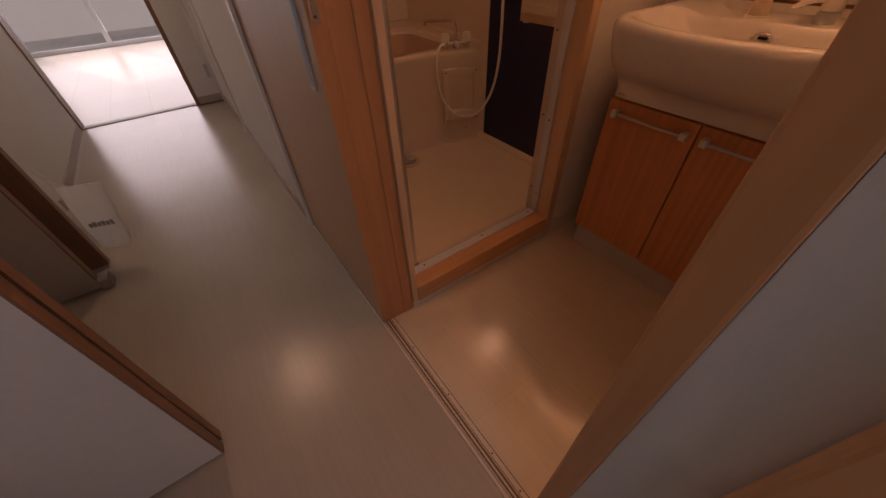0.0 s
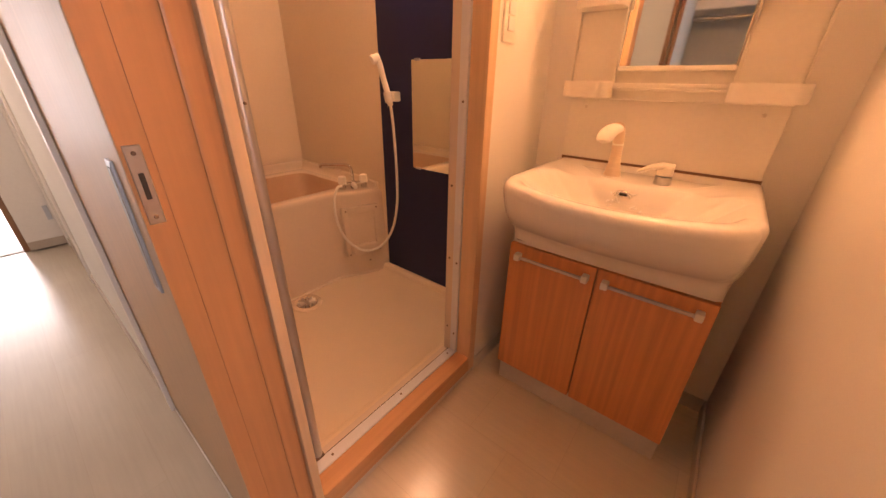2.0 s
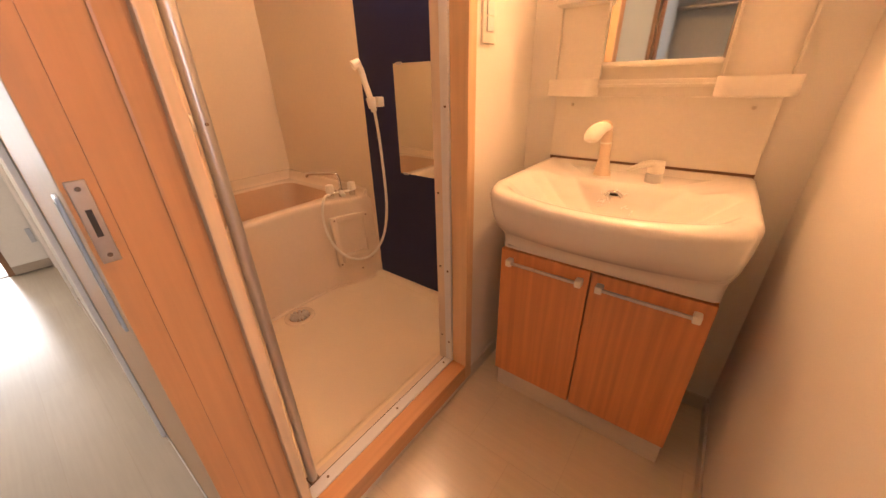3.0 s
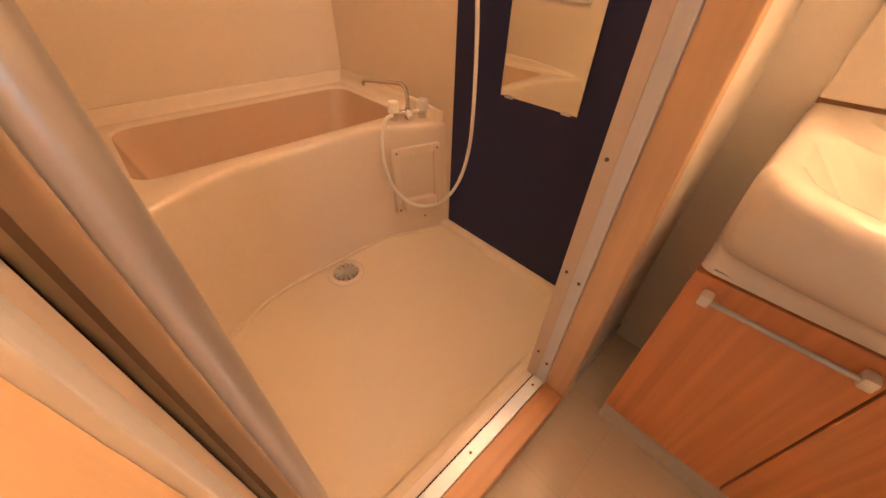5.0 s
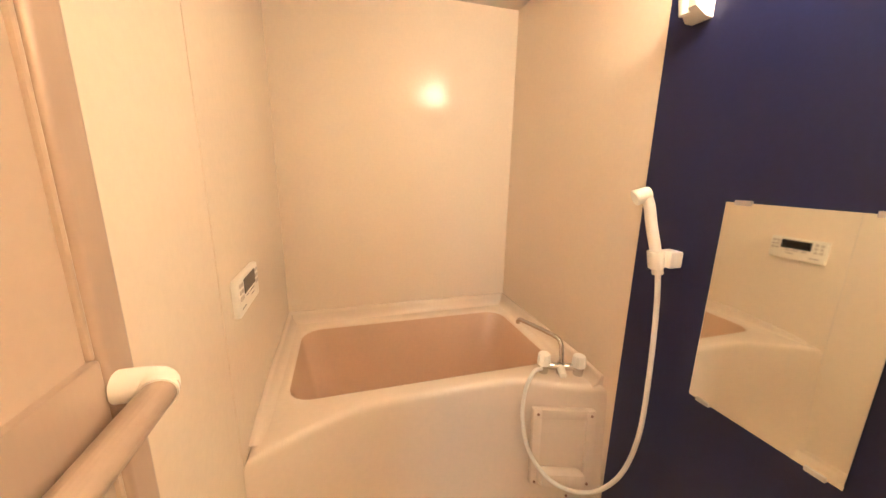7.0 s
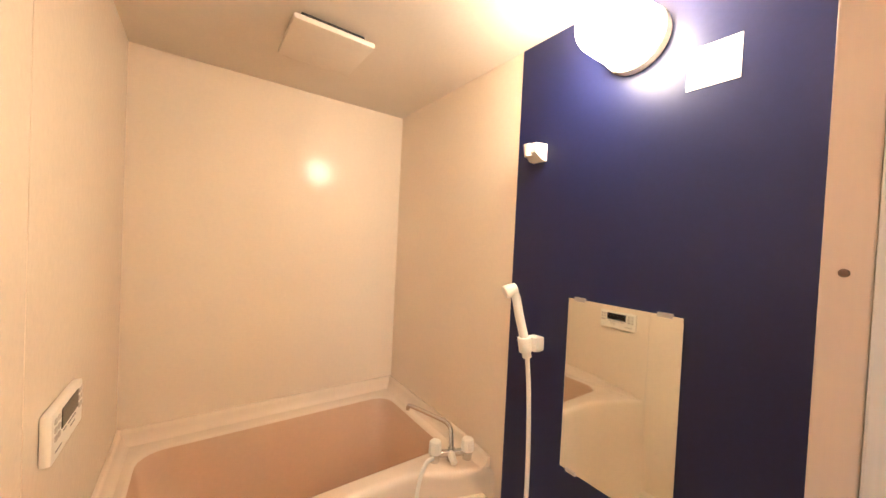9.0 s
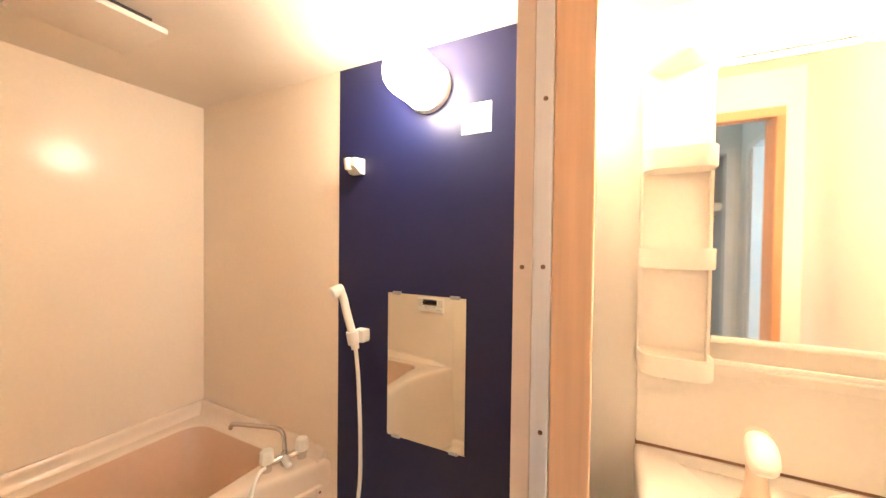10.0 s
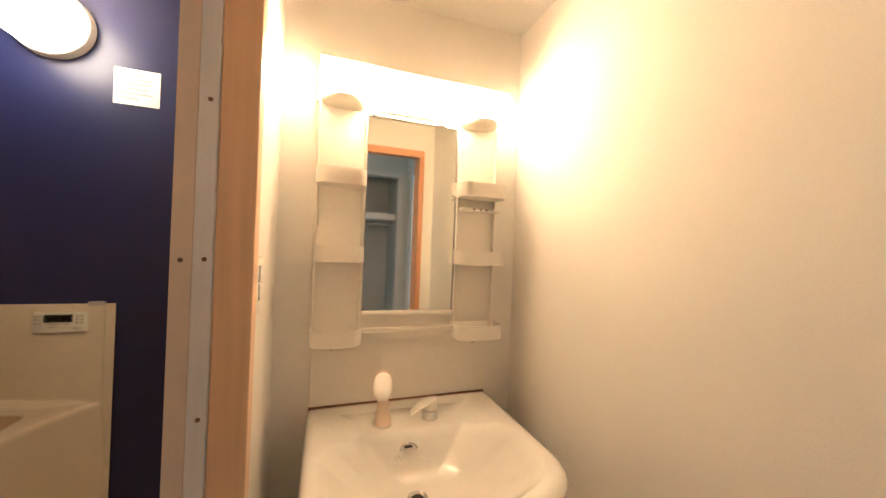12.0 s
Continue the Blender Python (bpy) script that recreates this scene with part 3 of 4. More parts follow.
    ap = part("access_panel", slab(-0.10, -0.072, -0.01, 0.012, 0.185, 0.478, 0.005), M_TUB, t)
    part("panel_frame", slab(0.072, 0.10, -0.01, 0.012, 0.185, 0.478, 0.004), M_TUB, ap)
    part("panel_frame", slab(-0.073, 0.073, -0.01, 0.0118, 0.443, 0.4778, 0.005), M_TUB, ap)
    part("panel_frame", slab(-0.073, 0.073, -0.01, 0.0118, 0.1852, 0.21, 0.004), M_TUB, ap)
    part("panel_recess", slab(-0.074, 0.074, -0.012, 0.003, 0.207, 0.446, 0.001), M_TUB, ap)
    part("soap_ledge", slab(-0.082, 0.062, 0.0, 0.045, 0.205, 0.258, 0.014), M_TUB, ap)
    for u, z in ((-0.085, 0.461), (0.085, 0.461), (-0.088, 0.200), (0.085, 0.200)):
        a = Vector(on_front(u, 0.0118, z))
        part("screw", cyl(a, a + Vector((0.004, 0, 0)), 0.005, 0.004, 10), M_BROWN, ap)
    a = Vector(on_front(0.03, -0.004, 0.135))
    part("screw_cap", cyl(a, a + Vector((0.005, 0, 0)), 0.005, 0.004, 10), M_BROWN, t)
    return t


bathtub()


def bath_tap():
    t = thing("bath_mixer_tap", (-1.01, -0.148, 0.557), "chrome two-handle bath mixer tap with white knobs", "tap")
    part("body", cyl((-1.034, -0.208, 0.583), (-0.988, -0.092, 0.583), 0.013, bm=cyl((-1.011, -0.15, 0.557), (-1.011, -0.15, 0.60), 0.016, 0.013)), M_CHROME, t)
    for x, y in ((-1.034, -0.206), (-0.988, -0.094)):
        k = part("knob", cyl((x, y, 0.588), (x, y, 0.632), 0.024, 0.020, 20, bevel=0.005), M_WHITE, t, "white round knob")
        part("knob_base", cyl((x, y, 0.556), (x, y, 0.589), 0.017, 0.019, 20), M_CHROME, k, "chrome base")
        b = None
        for i in range(10):
            a = 2 * math.pi * i / 10
            b = cyl((x + 0.0215 * math.cos(a), y + 0.0215 * math.sin(a), 0.592), (x + 0.0195 * math.cos(a), y + 0.0195 * math.sin(a), 0.626), 0.003, seg=8, bm=b)
        part("knob_ribs", b, M_WHITE, k)
    part("spout", tube([(-1.011, -0.15, 0.595), (-1.012, -0.152, 0.65), (-1.022, -0.155, 0.676), (-1.05, -0.16, 0.684), (-1.16, -0.172, 0.672), (-1.25, -0.182, 0.660), (-1.268, -0.184, 0.652), (-1.272, -0.184, 0.638)], 0.0085), M_CHROME, t, "swivelling chrome spout")
    part("diverter", cyl((-1.005, -0.155, 0.583), (-0.968, -0.168, 0.574), 0.014, 0.012, 16, bevel=0.003), M_WHITE, t, "white diverter knob")
    return t


bath_tap()
sh = thing("hand_shower", (-0.745, -0.047, 1.046), "white hand shower in a wall holder with a long white hose", "shower")
hold = part("holder", box(-0.765, -0.722, -0.088, -0.0475, 1.024, 1.068, 0.007), M_WHITE, sh)
part("holder_cup", cyl((-0.752, -0.098, 1.02), (-0.756, -0.103, 1.066), 0.019, 0.021, 20, bevel=0.003), M_WHITE, hold)
part("grip", tube([(-0.749, -0.093, 1.005), (-0.756, -0.102, 1.06), (-0.772, -0.112, 1.13), (-0.782, -0.118, 1.18), (-0.790, -0.126, 1.205)], 0.0138, seg=16), M_WHITE, sh)
part("spray_head", cyl((-0.786, -0.115, 1.213), (-0.802, -0.150, 1.196), 0.0165, 0.0215, 24, bevel=0.005), M_WHITE, sh)
part("hose", tube([(-0.749, -0.093, 1.012), (-0.738, -0.090, 0.90), (-0.726, -0.092, 0.70), (-0.724, -0.098, 0.53), (-0.748, -0.112, 0.385), (-0.798, -0.140, 0.278), (-0.852, -0.185, 0.232), (-0.905, -0.245, 0.245), (-0.952, -0.298, 0.325), (-0.985, -0.313, 0.435), (-1.000, -0.300, 0.53), (-1.018, -0.262, 0.582), (-1.03, -0.225, 0.583)], 0.0068, steps=10), M_WHITE, sh, "white flexible hose in a loop")
sh.location.x += 0.012
hk = thing("shower_hook", (-0.765, -0.047, 1.63), "white upper wall bracket for the shower", "bracket")
part("bracket", loft([[(-0.765 + sx * w, y, 1.632 + dz + sz * h) for sx, sz in ((-1, -1), (1, -1), (1, 1), (-1, 1))] for y, w, h, dz in ((-0.0475, 0.025, 0.026, 0.0), (-0.070, 0.025, 0.025, 0.0), (-0.096, 0.019, 0.014, 0.010))]), M_WHITE, hk)
part("bracket_notch", cyl((-0.776, -0.090, 1.618), (-0.778, -0.094, 1.656), 0.012, 0.013, 14), M_WHITE, hk)

mir = thing("bath_mirror", (-0.49, -0.05, 0.719), "frameless rectangular mirror with clips on the blue wall", "mirror")
part("mirror_glass", box(-0.632, -0.347, -0.0535, -0.0475, 0.719, 1.201, 0.0012), M_MIRROR, mir, soft=False)
for x in (-0.597, -0.385):
    part("clip", box(x - 0.016, x + 0.016, -0.0565, -0.0475, 1.195, 1.206, 0.002), M_STEEL, mir, soft=False)
    part("clip", box(x - 0.016, x + 0.016, -0.0565, -0.0475, 0.714, 0.725, 0.002), M_STEEL, mir, soft=False)


def globe(c, r, out):
    """A round-ended glass cover that stands out from the wall towards -y."""
    rings, n = [], 28
    prof = [(0.0, r), (out - r * 0.75, r)] + [(out - r * 0.75 + r * 0.75 * math.sin(a), r * math.cos(a)) for a in (0.3, 0.6, 0.9, 1.2, 1.42)]
    for d, q in prof:
        rings.append([(c[0] + q * math.cos(2 * math.pi * i / n), c[1] - d, c[2] + q * math.sin(2 * math.pi * i / n)) for i in range(n)])
    return loft(rings)


def power(mat, watts, area):
    """Emission that gives about that many watts from an area."""
    mat.node_tree.nodes["Principled BSDF"].inputs["Emission Strength"].default_value = watts / (math.pi * area)


bl = thing("bath_wall_lamp", (-0.487, -0.047, 1.858), "lit white glass wall lamp on the blue wall", "lamp")
part("base", cyl((-0.487, -0.0475, 1.858), (-0.487, -0.072, 1.858), 0.080, 0.077, 32, bevel=0.004), M_WHITE, bl, "white round base")
part("globe", globe((-0.487, -0.0725, 1.858), 0.073, 0.165), M_BATHGLOW, bl, "glowing glass cover")
power(M_BATHGLOW, BATH_POWER, 0.06)
st = thing("instruction_sticker", (-0.325, -0.049, 1.70), "white paper sticker with small grey print", "sticker")
part("paper", box(-0.373, -0.278, -0.0485, -0.0475, 1.697, 1.787), M_PAPER, st, soft=False)
for i, w in enumerate((0.05, 0.07, 0.065, 0.06, 0.07, 0.04)):
    part("print_line", box(-0.362, -0.362 + w, -0.0492, -0.0486, 1.772 - 0.012 * i, 1.7745 - 0.012 * i), M_INK, st, soft=False)
for z in (1.742, 1.722):
    part("print_mark", box(-0.368, -0.364, -0.0492, -0.0486, z, z + 0.006), M_INK, st, soft=False)


def remote():
    t = thing("bath_heater_remote", (-1.035, BY0, 0.90), "white bath heater control panel with a dark display", "control panel")
    f = BY0 + 0.018
    part("body", box(-1.135, -0.938, BY0 + 0.0005, f, 0.903, 0.998, 0.006), M_WHITE, t)
    part("screen", box(-1.094, -0.988, f - 0.0005, f + 0.0015, 0.950, 0.988, 0.001), M_SCREEN, t, "dark display", soft=False)
    for x, zs in ((-1.122, (0.980, 0.964, 0.948)), (-1.107, (0.980, 0.964, 0.948)), (-0.972, (0.980, 0.964, 0.948)), (-0.954, (0.980, 0.964, 0.948))):
        for z in zs:
            part("button", box(x - 0.006, x + 0.006, f - 0.0005, f + 0.002, z - 0.005, z + 0.005, 0.001), M_BUTTON, t, soft=False)
    for x0, x1, z in ((-1.08, -1.03, 0.940), (-1.075, -1.045, 0.928), (-0.99, -0.955, 0.920), (-1.02, -1.0, 0.940)):
        part("print_line", box(x0, x1, f - 0.0005, f + 0.0006, z, z + 0.003), M_INK, t, soft=False)
    return t


remote()
dr = thing("floor_drain", (-0.895, -0.60, 0.055), "round steel floor drain with a slotted cover", "drain")
part("ring", loft([[(-0.895 + r * math.cos(a), -0.60 + r * math.sin(a), z) for a in (2 * math.pi * i / 36 for i in range(36))] for r, z in ((0.074, 0.05), (0.074, 0.057), (0.071, 0.0605), (0.064, 0.062), (0.054, 0.0605), (0.050, 0.054))], cap1=False), M_TUB, dr)
part("well", cyl((-0.895, -0.60, 0.048), (-0.895, -0.60, 0.0545), 0.049, seg=28), M_BROWN, dr, "dark drain well")
g = cyl((-0.895, -0.60, 0.0545), (-0.895, -0.60, 0.0605), 0.012, seg=16)
for i in range(12):
    a = 2 * math.pi * i / 12
    p, q = Vector((-0.895 + 0.01 * math.cos(a), -0.60 + 0.01 * math.sin(a), 0.058)), Vector((-0.895 + 0.047 * math.cos(a), -0.60 + 0.047 * math.sin(a), 0.058))
    g = cyl(p, q, 0.0035, 0.0088, 6, bm=g)
part("grille", g, M_POST, dr, "steel slotted grille")
vt = thing("ceiling_vent", (-1.23, -0.59, 1.99), "cream square ventilation fan cover on the bathroom ceiling", "vent")
part("cover", box(-1.352, -1.102, -0.716, -0.470, 1.950, 1.968, 0.008), M_BATHCEIL, vt)
# Near-black block paints the shade between fan cover and ceiling.
part("cover_gap_shade", box(-1.325, -1.13, -0.69, -0.497, 1.966, 1.9895), M_DARK, vt, "dark block painting the shaded gap above the cover", soft=False)


def folding_door():
    """Two leaves of the bathroom door folded one on the other beside the wall."""
    t = thing("bathroom_folding_door", (-0.27, -1.07, 0.11), "cream folding bathroom door, open and folded, with a grip bar", "door")
    x0, x1 = -0.434, -0.122
    for y0, y1 in ((-1.099, -1.068), (-1.133, -1.102)):
        p = part("leaf", box(x0 + 0.030, x1 - 0.026, y0 + 0.009, y1 - 0.009, 0.14, 1.88), M_LEAF_SHADED, t, "cream resin door leaf, colour darkened for shade", soft=False)
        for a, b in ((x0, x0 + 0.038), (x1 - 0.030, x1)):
            part("stile", box(a, b, y0, y1, 0.12, 1.90, 0.006, seg=3), M_STILE_SHADED, p, "beige metal stile, colour darkened for shade")
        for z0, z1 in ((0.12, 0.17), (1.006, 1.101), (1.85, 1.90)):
            part("rail", box(x0 + 0.0382, x1 - 0.0302, y0 + 0.002, y1 - 0.002, z0, z1, 0.004), M_STILE_SHADED, p, "beige metal rail, colour darkened for shade")
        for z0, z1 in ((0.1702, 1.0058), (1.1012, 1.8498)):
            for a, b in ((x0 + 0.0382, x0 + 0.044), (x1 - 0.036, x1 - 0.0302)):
                part("glazing_bead", box(a, b, y0 + 0.005, y1 - 0.005, z0, z1, 0.002), M_LEAF_SHADED, p, soft=False)
        part("stile_groove", box(x0 - 0.0008, x0 + 0.001, y0 + 0.011, y1 - 0.011, 0.13, 1.89), M_BASE, p, "brown groove in the stile", soft=False)
        part("edge_groove", box(x1 - 0.001, x1 + 0.0008, y0 + 0.009, y0 + 0.014, 0.13, 1.89), M_SCREW, p, "dark groove in the edge", soft=False)
    # Near-black strip paints the shade in the gap between the leaves.
    part("leaf_gap_shade", box(x1 - 0.022, x1 - 0.003, -1.1017, -1.0993, 0.125, 1.895), M_DARK, t, "dark strip painting the shade between the leaves", soft=False)
    part("pivot_post", cyl((-0.0915, -1.0495, 0.113), (-0.0915, -1.0495, 1.914), 0.0123, seg=24), M_POST, t, "round aluminium upright")
    screw((-0.0798, -1.0495, 1.07), (1, 0, 0), t, 0.0032)
    part("pivot_foot", box(-0.106, -0.078, -1.064, -1.0355, 0.1132, 0.122, 0.003), M_SCREW, t, "dark pivot foot", soft=False)
    for z in (1.05, 1.80):
        part("hinge", box(-0.1215, -0.098, -1.092, -1.064, z - 0.03, z + 0.03, 0.002), M_DARK, t, "dark hinge", soft=False)
    bar = part("grip_bar", cyl((-0.396, -1.030, 1.068), (-0.166, -1.030, 1.068), 0.0130, seg=24, bevel=0.003), M_STILE_SHADED, t, "long beige grip bar")
    for x, s in ((-0.405, 1), (-0.157, -1)):
        part("bar_cap", tube([(x, -1.0685, 1.068), (x, -1.050, 1.068), (x + 0.004 * s, -1.036, 1.068), (x + 0.022 * s, -1.030, 1.068)], 0.0148, seg=18), M_WHITE, bar, "cream bar end")
    return t


folding_door()

# ---- washroom things ----
VX0, VX1 = 0.105, 0.695


def vanity_cabinet():
    t = thing("vanity_cabinet", (0.40, -0.18, 0.0), "vanity base cabinet with two woodgrain doors and steel handles", "cabinet")
    part("carcass", box(VX0, VX1 - 0.008, -0.335, -0.003, 0.10, 0.632, 0.002), M_CABINET, t, soft=False)
    part("kick", box(VX0 + 0.002, VX1 - 0.010, -0.332, -0.01, 0.0, 0.099, 0.002), M_KICK, t, "cream kick board", soft=False)
    for x0, x1, h0, h1 in ((VX0, 0.391, 0.143, 0.366), (0.395, VX1 - 0.008, 0.423, 0.654)):
        d = part("door", box(x0, x1, -0.356, -0.337, 0.103, 0.625, 0.003), M_CABINET, t, "orange woodgrain door", soft=False)
        part("handle", cyl((h0, -0.376, 0.588), (h1, -0.376, 0.588), 0.0055, seg=14), M_STEEL, d, "steel bar handle")
        for hx in (h0, h1):
            part("handle_mount", box(hx - 0.010, hx + 0.010, -0.384, -0.3555, 0.576, 0.600, 0.005), M_WHITE, d, "cream handle mount")
    return t


vanity_cabinet()


def radial(pts, n=240, centre=(0.40, -0.27)):
    """The plan outline met by n even rays from a centre."""
    c, out, m = Vector(centre), [], len(pts)
    ps = [Vector(p[:2]) - c for p in pts]
    for k in range(n):
        d = Vector((math.cos(2 * math.pi * k / n), math.sin(2 * math.pi * k / n)))
        best = 0.0
        for i in range(m):
            a, e = ps[i], ps[(i + 1) % m] - ps[i]
            den = d.x * e.y - d.y * e.x
            if abs(den) > 1e-9:
                s, u = (a.x * e.y - a.y * e.x) / den, (a.x * d.y - a.y * d.x) / den
                if s > best and -1e-6 <= u <= 1 + 1e-6:
                    best = s
        out.append(c + d * best)
    return out


def basin_plan(bow, back, x0, x1, corner):
    """Plan outline: straight back and sides, bowed front with round corners."""
    pts = [(x1, back), (x0, back)]
    n = 40
    for i in range(n + 1):
        u = i / n
        e = min(u, 1 - u) * (x1 - x0)
        y = bow[0] - bow[1] * (1 - (2 * u - 1) ** 2)
        if e < corner:
            y += corner - math.sqrt(max(corner ** 2 - (corner - e) ** 2, 0))
        pts.append((x0 + (x1 - x0) * u, y))
    return radial(pts)


def washbasin():
    t = thing("washbasin", (0.40, -0.2, 0.633), "white ceramic washbasin with a bowed front", "basin")
    outer = [((-0.357, 0.004), -0.004, VX0 + 0.001, VX1 - 0.009, 0.012, 0.6335), ((-0.361, 0.010), -0.004, VX0 + 0.001, VX1 - 0.008, 0.02, 0.660), ((-0.372, 0.022), -0.004, VX0, VX1 - 0.006, 0.028, 0.685), ((-0.398, 0.040), -0.004, VX0, VX1 - 0.003, 0.034, 0.708),
             ((-0.425, 0.058), -0.004, VX0 - 0.001, VX1, 0.04, 0.732), ((-0.447, 0.076), -0.004, VX0 - 0.001, VX1 + 0.002, 0.046, 0.760), ((-0.462, 0.089), -0.004, VX0 - 0.002, VX1 + 0.004, 0.05, 0.790), ((-0.472, 0.097), -0.004, VX0 - 0.003, VX1 + 0.006, 0.055, 0.822), ((-0.478, 0.103), -0.004, VX0 - 0.003, VX1 + 0.007, 0.058, 0.842), ((-0.4772, 0.1028), -0.004, VX0 - 0.002, VX1 + 0.006, 0.058, 0.850), ((-0.4745, 0.102), -0.006, VX0 + 0.001, VX1 + 0.003, 0.056, 0.857), ((-0.470, 0.101), -0.009, VX0 + 0.005, VX1 - 0.001, 0.054, 0.8618), ((-0.465, 0.100), -0.012, VX0 + 0.010, VX1 - 0.006, 0.052, 0.8645)]
    rings = [at_z(basin_plan(b, back, x0, x1, c), z) for b, back, x0, x1, c, z in outer]
    def deck(plan, front, rear):
        """The tap deck lies lower than the rim: height by distance from the wall."""
        out = []
        for p in plan:
            k = min(1.0, max(0.0, (p.y + 0.26) / 0.10))
            w = min(1.0, max(0.0, (0.275 - abs(p.x - 0.40)) / 0.10))
            out.append(Vector((p.x, p.y, front + (rear - front) * k * k * (3 - 2 * k) * w * w * (3 - 2 * w))))
        return out
    rings.append(deck(basin_plan((-0.460, 0.099), -0.020, VX0 + 0.016, VX1 - 0.012, 0.050), 0.8656, 0.8640))
    rings.append(deck(basin_plan((-0.455, 0.098), -0.034, VX0 + 0.021, VX1 - 0.017, 0.048), 0.8655, 0.8470))
    for ins, z, back, cut, rear in ((0.028, 0.8645, -0.150, 0.11, 0.840), (0.036, 0.8605, -0.156, 0.11, 0.837), (0.060, 0.836, -0.170, 0.10, 0.819), (0.105, 0.792, -0.185, 0.085, 0.786), (0.15, 0.757, -0.203, 0.07, 0.757), (0.20, 0.742, -0.226, 0.045, 0.742), (0.24, 0.738, -0.245, 0.025, 0.738)):
        x0, x1 = VX0 + ins, VX1 - ins
        low = min(-0.466 + ins * 0.62, back - 0.05)
        bw = 0.100 * (1 - ins * 2.0)
        pts = [(x1 - cut, back), (x0 + cut, back), (x0 + cut * 0.25, back - cut * 0.6), (x0, back - cut * 1.1)]
        m, c = 30, 0.06
        for i in range(m + 1):
            u = i / m
            e = min(u, 1 - u) * (x1 - x0)
            y = low - bw * (1 - (2 * u - 1) ** 2)
            if e < c:
                y += (c - math.sqrt(max(c ** 2 - (c - e) ** 2, 0))) * 0.8
            pts.append((x0 + (x1 - x0) * u, min(y, back - cut * 1.1 - 0.001)))
        pts += [(x1, back - cut * 1.1), (x1 - cut * 0.25, back - cut * 0.6)]
        rings.append(deck(radial(pts), z, rear))
    part("bowl", loft(rings), M_CERAMIC, t)
    part("maker_mark", box(0.128, 0.160, -0.3605, -0.352, 0.643, 0.647), M_GREY, t, soft=False)
    part("drain_ring", loft([[(0.378 + r * math.cos(a), -0.296 + r * math.sin(a), z) for a in (2 * math.pi * i / 28 for i in range(28))] for r, z in ((0.026, 0.735), (0.026, 0.7415), (0.022, 0.7435), (0.017, 0.741), (0.016, 0.7395))]), M_CHROME, t, "chrome drain ring")
    part("drain_plug", cyl((0.378, -0.296, 0.738), (0.378, -0.296, 0.7412), 0.0155, 0.014, 20), M_DARK, t, "dark drain hole")
    part("overflow_slot", box(0.366, 0.390, -0.187, -0.172, 0.805, 0.811, 0.002), M_DARK, t, "dark overflow slot")
    part("overflow_trim", tube([(0.354, -0.190, 0.804), (0.364, -0.189, 0.817), (0.388, -0.189, 0.817), (0.402, -0.191, 0.804)], 0.0035, seg=10), M_CHROME, t, "chrome overflow trim")
    return t


washbasin()


